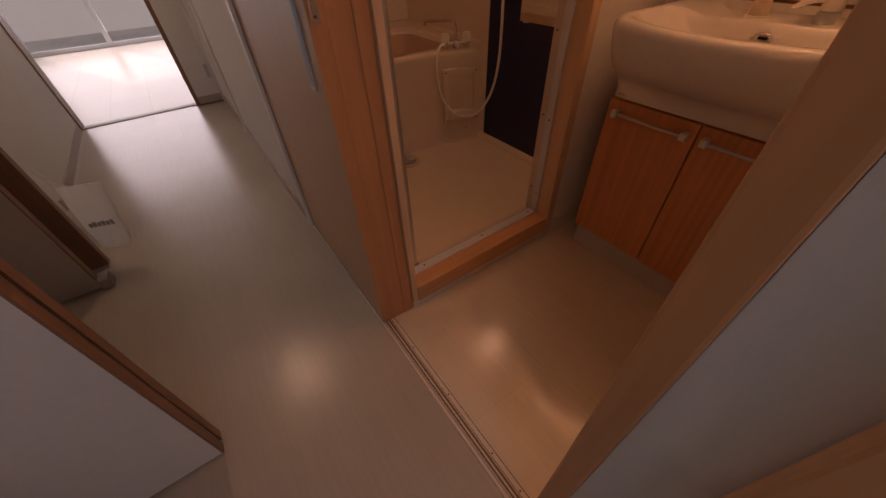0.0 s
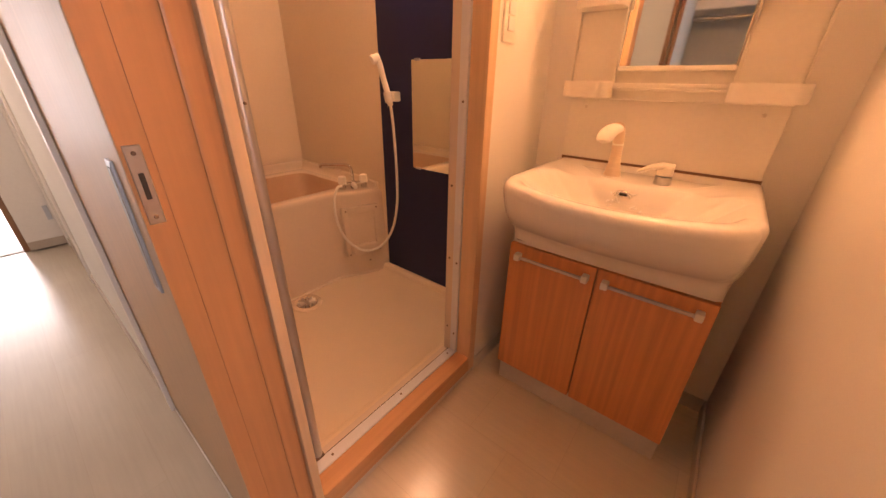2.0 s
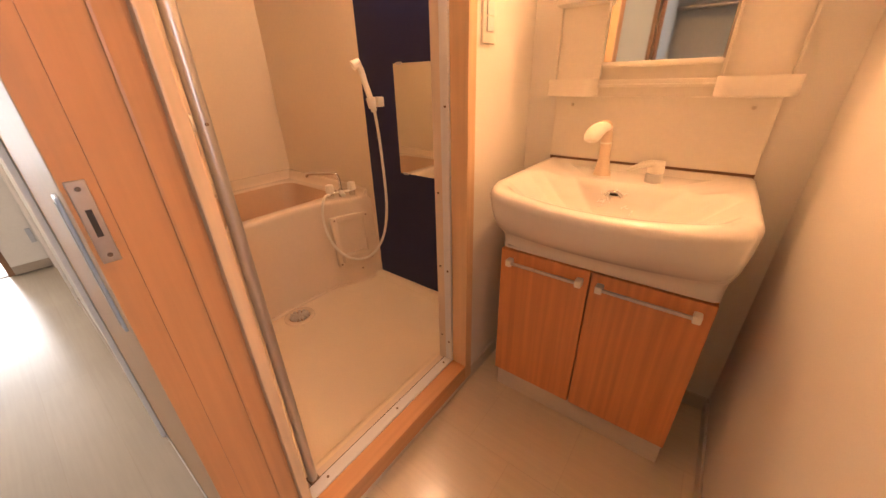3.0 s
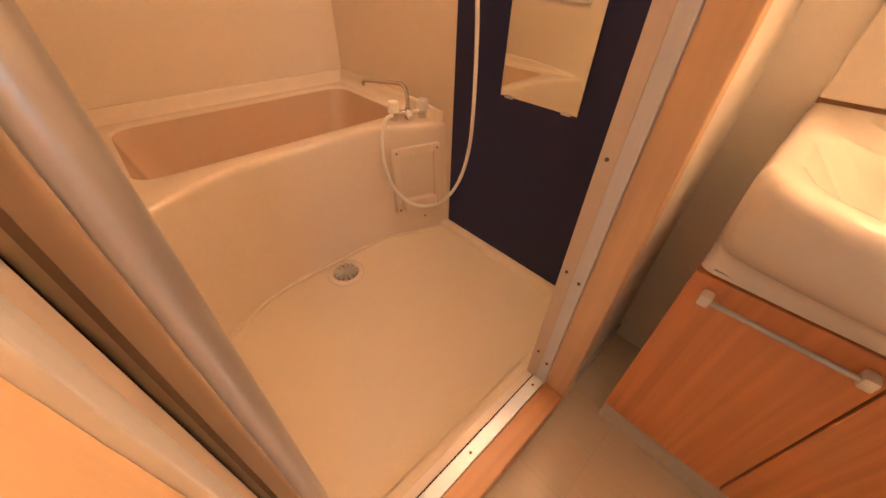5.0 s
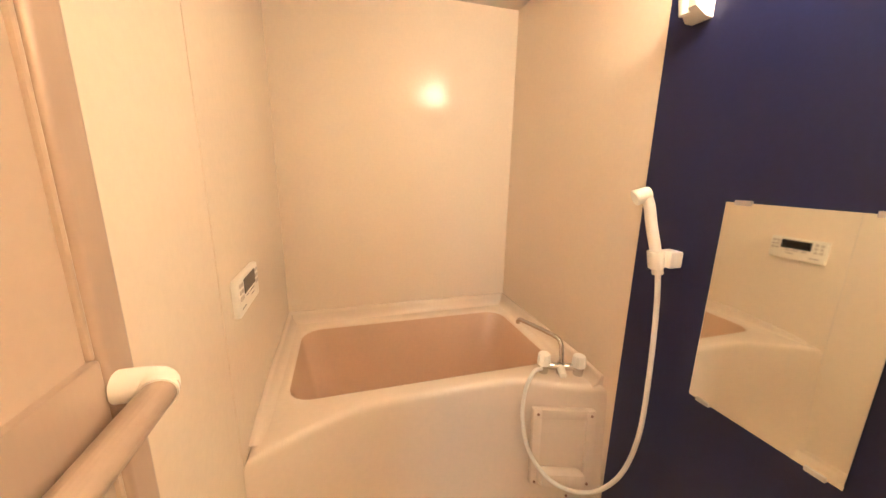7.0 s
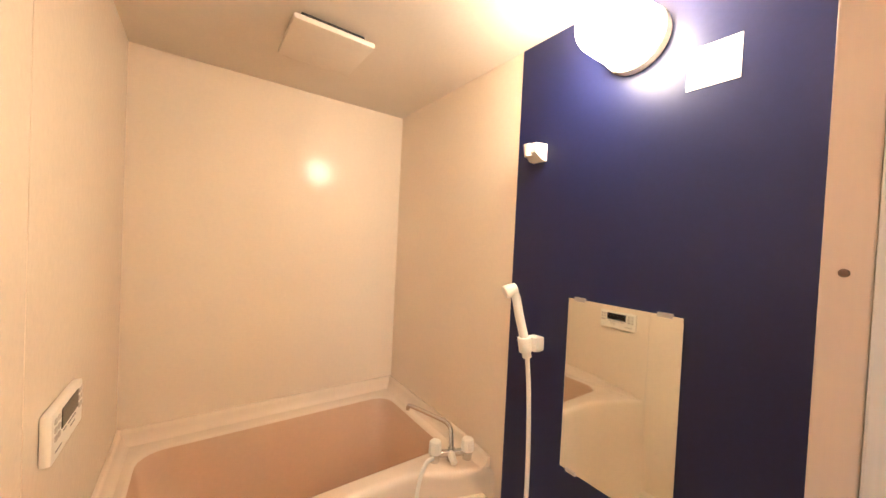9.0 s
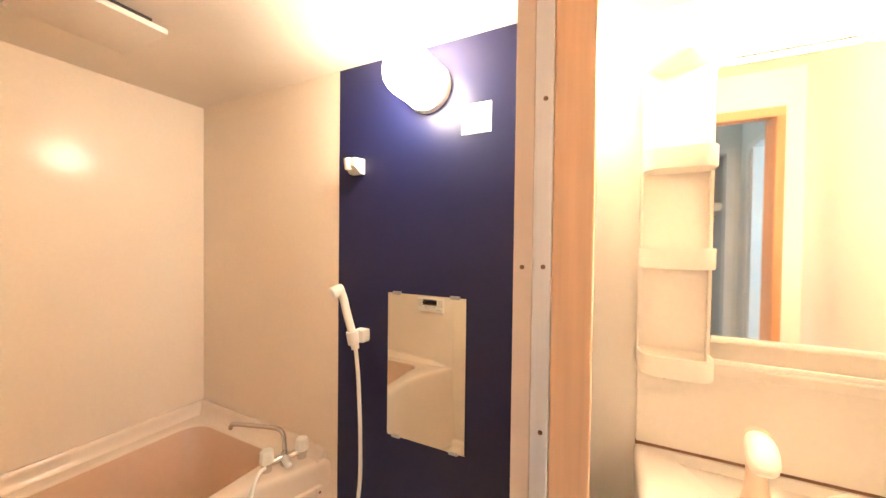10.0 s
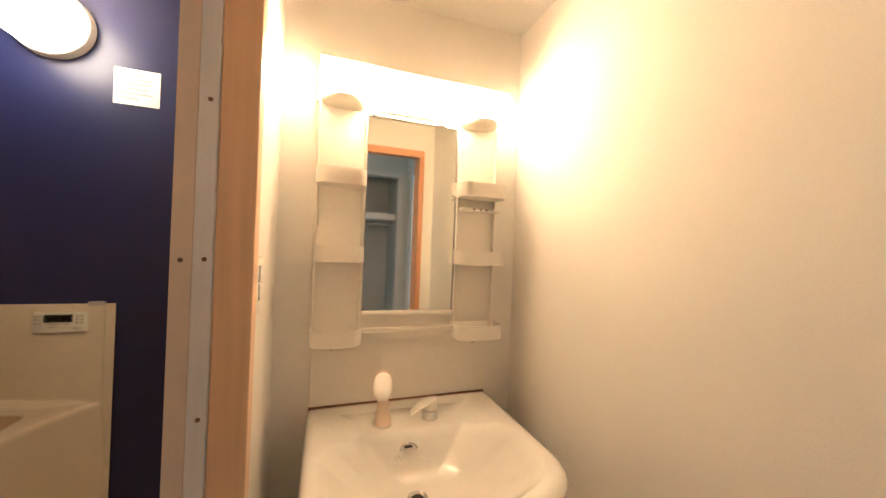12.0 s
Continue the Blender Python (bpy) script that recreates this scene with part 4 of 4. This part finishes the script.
def basin_taps():
    t = thing("basin_spray_tap", (0.317, -0.105, 0.839), "cream pull-out shower tap on the basin", "tap")
    part("collar", cyl((0.317, -0.108, 0.838), (0.317, -0.108, 0.846), 0.0295, 0.028, 24, bevel=0.002), M_WHITE, t)

    def rings(rows):
        """Round sections, each (x, y, z, radius, radius across, tilt)."""
        out = []
        for x, y, z, r, q, tl in rows:
            out.append([(x + r * math.cos(a), y + q * math.sin(a) * math.cos(tl), z + q * math.sin(a) * math.sin(tl)) for a in (2 * math.pi * i / 24 for i in range(24))])
        return loft(out)
    part("stem_foot", rings(((0.317, -0.108, 0.8462, 0.0262, 0.0262, 0.0), (0.317, -0.109, 0.858, 0.0240, 0.0240, 0.0), (0.3168, -0.110, 0.872, 0.0212, 0.0212, 0.0))), M_BISQUE, t, "beige flared foot")
    part("stem", rings(((0.3168, -0.110, 0.8722, 0.0205, 0.0205, 0.0), (0.316, -0.109, 0.890, 0.0180, 0.0180, 0.0), (0.315, -0.107, 0.915, 0.0162, 0.0162, -0.05), (0.3135, -0.106, 0.945, 0.0158, 0.0158, 0.05), (0.312, -0.110, 0.965, 0.0168, 0.0160, 0.35), (0.310, -0.120, 0.983, 0.0190, 0.0165, 0.8), (0.308, -0.136, 0.996, 0.0215, 0.0170, 1.2))), M_BISQUE, t, "beige tapering stem with an arched neck")
    part("stem_joint", rings(((0.3136, -0.1062, 0.942, 0.0172, 0.0172, 0.05), (0.3134, -0.1064, 0.947, 0.0172, 0.0172, 0.07))), M_WHITE, t)
    part("spray_head", rings(((0.308, -0.137, 0.9915, 0.0198, 0.0135, 1.25), (0.305, -0.152, 0.9935, 0.0227, 0.0146, 1.5), (0.302, -0.170, 0.9910, 0.0251, 0.0156, 1.75), (0.299, -0.188, 0.9840, 0.0260, 0.0156, 1.95), (0.2965, -0.203, 0.9740, 0.0246, 0.0148, 2.15), (0.295, -0.213, 0.9650, 0.0202, 0.0123, 2.3), (0.294, -0.217, 0.9610, 0.0123, 0.0074, 2.35))), M_WHITE, t, "cream spray head")
    s = thing("basin_lever_tap", (0.462, -0.105, 0.8390), "single-lever basin mixer with chrome base and white lever", "tap")
    part("base", cyl((0.462, -0.105, 0.8380), (0.462, -0.105, 0.8670), 0.0235, 0.0225, 28, bevel=0.002), M_STEEL, s, "chrome base")
    part("cap", cyl((0.462, -0.105, 0.8675), (0.462, -0.105, 0.8980), 0.023, 0.021, 28, bevel=0.006), M_WHITE, s)
    rings = []
    for u, w, h, z in ((-0.012, 0.016, 0.010, 0.8940), (0.02, 0.019, 0.011, 0.8960), (0.045, 0.017, 0.009, 0.8910), (0.068, 0.014, 0.0065, 0.8800), (0.078, 0.008, 0.004, 0.8740)):
        rings.append([(0.470 - u, -0.105 - 0.35 * u + w * math.cos(a), z + h * math.sin(a)) for a in (2 * math.pi * i / 16 for i in range(16))])
    part("lever", loft(rings), M_WHITE, s, "white curved lever")


basin_taps()


def crumpled_film():
    """A scrap of clear wrapping left round the overflow: its glints, as thin white strips."""
    t = thing("plastic_film", (0.385, -0.19, 0.80), "white glints of crumpled clear film round the basin overflow", "film")
    rnd = random.Random(5)
    for k in range(20):
        u = rnd.uniform(-1, 1)
        z = 0.815 - 0.052 * rnd.random() * (0.25 + 0.75 * abs(u)) - (0.012 if u > 0.3 else 0.0)
        x = 0.388 + 0.052 * u
        pts, a = [], rnd.uniform(0, math.pi)
        for s in range(4):
            zz = z + 0.0045 * s * math.sin(a) + rnd.uniform(-0.002, 0.002)
            pts.append((x + 0.0045 * s * math.cos(a), float(np.interp(zz, (0.75, 0.786, 0.819, 0.840), (-0.207, -0.185, -0.170, -0.150))) - 0.004 - rnd.uniform(0, 0.004), zz))
        part("glint", tube(pts, rnd.uniform(0.0012, 0.0024), seg=6), M_GLINT, t, soft=False)


crumpled_film()


def tray(x0, x1, z0, z1, depth, name, parent, round_left):
    """An open toothbrush shelf: a thin bottom with a raised, rounded front."""
    y0, y1 = -0.034 - depth, -0.034
    r = 0.035
    plan = [(x1, y1), (x0, y1)]
    for cx, cy, a0 in ((x0 + r, y0 + r, 180), (x1 - r, y0 + r, 270)):
        for i in range(8):
            a = radians(a0 + 90 * i / 7)
            plan.append((cx + r * math.cos(a), cy + r * math.sin(a)))
    ins = 0.004
    cx, cy = (x0 + x1) / 2, (y0 + y1) / 2
    small = [(cx + (p[0] - cx) * (1 - 2 * ins / (x1 - x0)), cy + (p[1] - cy) * (1 - 2 * ins / depth)) for p in plan]
    low = [(cx + (p[0] - cx) * 0.97, cy + (p[1] - cy) * 0.96) for p in plan]
    return part(name, loft([at_z(low, z0), at_z(plan, z0 + 0.004), at_z(plan, z1), at_z(small, z1), at_z(small, z0 + 0.008)]), M_WHITE, parent)


def mirror_cabinet():
    t = thing("vanity_mirror_unit", (0.40, -0.01, 0.866), "white resin vanity mirror unit with side shelves and lamps", "mirror")
    part("back_panel", box(0.107, 0.690, -0.016, -0.002, 0.873, 1.10, 0.002), M_WHITE, t, soft=False)
    part("back_shell", box(0.104, 0.692, -0.030, -0.002, 1.07, 1.885, 0.006), M_WHITE, t)
    part("gap_strip", box(0.106, 0.692, -0.012, -0.003, 0.862, 0.8728), M_BROWN, t, "dark joint above the basin", soft=False)
    part("mirror_glass", box(0.249, 0.543, -0.041, -0.031, 1.166, 1.782, 0.001), M_MIRROR, t, "tall mirror pane", soft=False)
    part("mirror_edge", box(0.5432, 0.5475, -0.044, -0.030, 1.164, 1.784), M_GREY, t, "thin dark mirror edge", soft=False)
    part("ledge", box(0.249, 0.546, -0.066, -0.0305, 1.098, 1.106, 0.003), M_WHITE, t)
    part("ledge_front", box(0.249, 0.546, -0.0665, -0.060, 1.1065, 1.118, 0.002), M_WHITE, t)
    part("ledge_top", box(0.249, 0.546, -0.050, -0.0305, 1.152, 1.165, 0.003), M_WHITE, t)
    for x0, x1 in ((0.104, 0.246), (0.549, 0.694)):
        part("shelf_back", box(x0, x1, -0.036, -0.0305, 1.08, 1.80, 0.004), M_WHITE, t)
        for e0, e1 in ((x0, x0 + 0.006), (x1 - 0.006, x1)):
            part("shelf_rib", box(e0, e1, -0.052, -0.0365, 1.08, 1.80, 0.002), M_WHITE, t)
        for z in (1.540, 1.318, 1.076):
            tray(x0 - (0.0 if x0 < 0.3 else 0.004), x1 + (0.0 if x0 < 0.3 else 0.014), z, z + 0.046, 0.085, "shelf_tray", t, x0 > 0.3)
        cx = (x0 + x1) / 2
        lip = []
        for k, z in ((0.55, 1.779), (0.80, 1.783), (0.95, 1.789), (1.0, 1.7968)):
            lip.append([(x1 - 0.006, -0.0375, z), (x0 + 0.006, -0.0375, z)] + [(cx + k * (x1 - x0 - 0.012) / 2 * math.cos(a), -0.0376 - 0.078 * k * math.sin(a), z) for a in (math.pi * (24 - q) / 24 for q in range(25))])
        part("lamp_shade", loft(lip), M_WHITE, t, "curved lip under the lamp")
        part("lamp_diffuser", box(x0 + 0.002 if x0 < 0.3 else 0.515, 0.275 if x0 < 0.3 else x1 - 0.002, -0.118, -0.037, 1.7975, 1.884, 0.02, seg=4), M_VANGLOW, t, "glowing lamp cover")
    # End and top plates are added to hold lamp light off wall and ceiling.
    for ex in (0.1005, 0.6905):
        part("lamp_side_stop", box(ex, ex + 0.005, -0.055, -0.0305, 1.785, 1.888, 0.001), M_WHITE, t, "white plate added to cut the lamp's side light", soft=False)
    part("lamp_top_stop", box(0.104, 0.692, -0.121, -0.0305, 1.8855, 1.893, 0.003), M_WHITE, t, "white plate added to block the lamps' upward light")
    part("lamp_header", box(0.2755, 0.5145, -0.117, -0.0305, 1.800, 1.883, 0.012), M_VANSOFT, t, "faintly glowing middle of the lamp cover")
    part("header_lip", box(0.275, 0.49, -0.052, -0.0415, 1.783, 1.788, 0.001), M_GREY, t, "thin grey strip above the mirror", soft=False)
    hb = part("cup_holder", box(0.56, 0.70, -0.075, -0.037, 1.497, 1.508, 0.003), M_WHITE, t)
    for x in (0.60, 0.625, 0.645):
        part("holder_hole", cyl((x, -0.0752, 1.5025), (x, -0.0765, 1.5025), 0.004, seg=10), M_BROWN, hb, "dark hole")
    part("side_bracket", box(0.53, 0.5485, -0.052, -0.043, 1.545, 1.590, 0.004), M_WHITE, t)
    for x, z in ((0.165, 1.045), (0.640, 1.045)):
        part("screw_cap", cyl((x, -0.016, z), (x, -0.019, z), 0.0055, 0.0045, 12), M_KICK, t)
    return t


mirror_cabinet()
power(M_VANGLOW, VANITY_POWER * 0.92, 0.115)
power(M_VANSOFT, VANITY_POWER * 0.08, 0.06)

sw = thing("light_switch", (0.0, -0.317, 1.217), "white wall switch plate with two rockers", "switch")
part("plate", box(0.0005, 0.009, -0.352, -0.282, 1.217, 1.334, 0.003), M_WHITE, sw)
for z in (1.245, 1.283):
    part("rocker", box(0.0085, 0.013, -0.335, -0.299, z, z + 0.034, 0.002), M_PAPER, sw)
wb = structure("baseboard_washroom", box(WX1 - 0.008, WX1, -1.09, -0.002, 0.0, 0.06, 0.002), M_KICK, "cream vinyl baseboard of the washroom")
structure("baseboard_north", box(0.70, WX1 - 0.009, -0.008, -0.0005, 0.0, 0.06, 0.002), M_KICK, "cream vinyl baseboard behind the vanity")
structure("baseboard_west", box(0.0005, 0.008, -0.390, -0.002, 0.0, 0.06, 0.002), M_KICK, "cream vinyl baseboard beside the bathroom door")

# ---- sliding door ----
sd = thing("sliding_door", (-0.37, -1.23, 0.0), "tan wood-sheet sliding door, pushed fully open", "door")
part("leaf", box(-0.745, -0.002, -1.2475, -1.213, 0.008, 2.0, 0.002), M_DOOR, sd, soft=False)
part("edge_band", box(-0.0018, 0.0, -1.2465, -1.214, 0.01, 1.998), M_WOOD, sd, soft=False)
lk = part("lock_plate", box(-0.0005, 0.0025, -1.2425, -1.2235, 0.925, 1.03, 0.001, seg=1), M_STEEL, sd, "steel lock plate on the door edge", soft=False)
part("lock_slot", box(0.0022, 0.0032, -1.236, -1.230, 0.96, 0.995), M_DARK, lk, "dark bolt slot", soft=False)
for z in (0.935, 1.02):
    screw((0.0025, -1.233, z), (1, 0, 0), lk, 0.003)
pl = part("pull", box(-0.084, -0.054, -1.2515, -1.2465, 0.795, 1.005, 0.002), M_BLUEGREY, sd, "long bluish metal finger pull", soft=False)
part("pull_recess", box(-0.078, -0.060, -1.2525, -1.2512, 0.805, 0.995), M_GREY, pl, soft=False)

# ---- hallway things ----
cl = thing("closet_folding_door", (0.10, -2.04, 0.0), "white folding closet door standing open, with brown edges", "door")
for x in (0.068, 0.108):
    lf = part("leaf", box(x - 0.014, x + 0.012, -2.275, -1.808, 0.015, 2.02, 0.001), M_WHITEDOOR, cl, "white door leaf", soft=False)
    part("edge_band", box(x - 0.0142, x + 0.0122, -1.8082, -1.803, 0.015, 2.02), M_BROWN, lf, "brown edge band", soft=False)
ct = structure("closet_casing", box(0.02, 0.05, HY0 - 0.085, HY0 + 0.012, 0, 2.09, 0.003), M_TRIM, "white closet opening frame")
part("casing", box(0.80, 0.848, HY0 - 0.085, HY0 + 0.012, 0, 2.09, 0.003), M_TRIM, ct, soft=False)
part("casing", box(0.05, 0.80, HY0 - 0.085, HY0 + 0.012, 2.055, 2.09, 0.003), M_TRIM, ct, soft=False)
ew = structure("hall_wall_stub", box(0.885, 0.94, HY0 + 0.001, -2.135, 0, HZ - 0.001), M_HALLWALL, "papered wall return beside a cased hallway opening")
structure("hall_wall_opening_top", box(0.885, 0.94, -2.134, -1.263, 2.075, HZ - 0.001), M_HALLWALL, "papered wall above the cased hallway opening")
oc = structure("hall_opening_casing", box(0.872, 0.953, -2.134, -2.09, 0, 2.07, 0.004), M_TRIM, "white casing of the hallway opening")
# Grey strip set back in the groove between casing and jamb.
part("door_stop", box(0.895, 0.935, -2.089, -2.075, 0, 2.03, 0.003), M_GREY, oc, "recessed grey strip along the casing", soft=False)
part("jamb", box(0.880, 0.945, -2.074, -2.03, 0, 2.03, 0.004), M_TRIM, oc, soft=False)
part("casing", box(0.872, 0.953, -2.03, -1.263, 2.03, 2.07, 0.004), M_TRIM, oc, soft=False)
cs = thing("closet_shelf", (0.52, HY0 - 0.35, 1.66), "white closet shelf with a hanging rail below", "shelf")
part("board", box(0.058, 0.809, HY0 - 0.598, HY0 - 0.12, 1.66, 1.70, 0.002), M_BOARD, cs, soft=False)
part("front_edge", box(0.058, 0.798, HY0 - 0.1195, HY0 - 0.10, 1.645, 1.705, 0.002), M_BOARD, cs, soft=False)
part("hanging_rail", cyl((0.057, HY0 - 0.30, 1.61), (0.811, HY0 - 0.30, 1.61), 0.0125), M_STEEL, cs, "steel hanging rail")

hd = thing("hallway_door", (-0.87, -2.2, 0.0), "pale hallway door standing ajar with a brown edge", "door")
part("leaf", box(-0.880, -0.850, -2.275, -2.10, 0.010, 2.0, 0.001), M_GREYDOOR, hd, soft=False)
part("edge_band", box(-0.8802, -0.8498, -2.0998, -2.094, 0.010, 2.0), M_BROWN, hd, "brown edge band", soft=False)
part("door_stop", box(-0.905, -0.835, -2.098, -2.060, 0.0, 0.05, 0.008), M_GREY, hd, "grey floor stop")
bd = thing("brown_door", (-1.02, -2.2, 0.0), "dark brown wooden door leaf standing open in the hallway", "door")
part("leaf", box(-1.035, -1.000, -2.275, -2.075, 0.010, 2.0, 0.002), M_BROWN, bd, soft=False)


def hanging_bag():
    """A soft cloth bag on the edge of the brown door: crumpled, with grey lettering."""
    t = thing("cloth_bag", (-0.965, -1.96, 0.10), "crumpled white cloth bag hanging on the brown door", "bag")
    rings, n = [], 40
    for z, w, d in ((0.105, 0.030, 0.006), (0.112, 0.058, 0.016), (0.14, 0.068, 0.024), (0.19, 0.074, 0.028), (0.25, 0.078, 0.028), (0.31, 0.082, 0.023), (0.36, 0.085, 0.015), (0.385, 0.086, 0.008), (0.392, 0.084, 0.004)):
        ring = []
        for k in range(n):
            a = 2 * math.pi * k / n
            u, v = w * math.cos(a), d * math.sin(a)
            f = noise.noise(Vector((u * 28, v * 30, z * 24))) * 0.011 + noise.noise(Vector((u * 70, v * 70 + 3, z * 60))) * 0.004
            lean = 0.12 * (z - 0.25)
            ring.append((-0.955 + v + u * 0.5 + f, -1.975 + u * 0.87 + lean - f * 0.4, z + 0.4 * f + 0.02 * math.cos(a) * (z - 0.1)))
        rings.append(ring)
    part("cloth", loft(rings), M_CLOTH, t)
    for k, y in enumerate((-1.995, -1.980, -1.965, -1.950, -1.935, -1.920)):
        b = box(0, 0.0008, 0, 0.010, 0, 0.018 + 0.004 * (k % 2), 0)
        for v in b.verts:
            v.co = Vector((-0.9195 + 0.57 * (y + 1.955) + v.co.x, y - 0.02 + v.co.y, 0.225 + 0.12 * (y + 1.98) + v.co.z))
        part("lettering", b, M_GREY, t, "grey printed lettering", soft=False)
    part("strap", tube([(-0.985, -2.02, 0.385), (-0.992, -2.035, 0.43), (-0.990, -2.045, 0.47), (-0.975, -2.02, 0.43), (-0.96, -1.985, 0.388)], 0.004, seg=8), M_CLOTH, t, "white carrying strap")
    return t


hanging_bag()
rd = thing("room_door", (-3.02, -1.35, 0.0), "grey-white room door folded back beside the doorway", "door")
part("leaf", box(-2.985, -2.955, -1.445, -1.262, 0.012, 2.0, 0.002), M_WHITEDOOR, rd, soft=False)
part("edge_band", box(-2.955, -2.951, -1.445, -1.262, 0.012, 0.07), M_BASE, rd, soft=False)
part("hinge", box(-2.955, -2.945, -1.30, -1.275, 0.20, 0.30, 0.002), M_BLUEGREY, rd, "steel hinge", soft=False)
part("door_handle", tube([(-2.955, -1.40, 0.98), (-2.915, -1.40, 0.98), (-2.91, -1.37, 0.98), (-2.91, -1.31, 0.98)], 0.008), M_STEEL, rd, "steel lever handle")
for nm, x in (("wall_door_trim", -2.10), ("wall_door_trim_west", -2.90)):
    structure(nm, box(x - 0.03, x, HY1 - 0.014, HY1, 0, 2.04, 0.003), M_TRIM, "pale upright casing on the hallway wall")
hl = thing("hall_ceiling_lamp", (-1.65, -1.72, 2.40), "round lit ceiling lamp in the hallway", "lamp")
part("base", cyl((-1.65, -1.72, 2.399), (-1.65, -1.72, 2.375), 0.12, 0.12, 32), M_WHITE, hl)
part("cover", loft([[(-1.65 + r * math.cos(a), -1.72 + r * math.sin(a), z) for a in (2 * math.pi * i / 28 for i in range(28))] for r, z in ((0.118, 2.3745), (0.115, 2.345), (0.085, 2.322), (0.03, 2.314))]), M_HALLGLOW, hl, "glowing round cover")
power(M_HALLGLOW, HALL_POWER, 0.08)
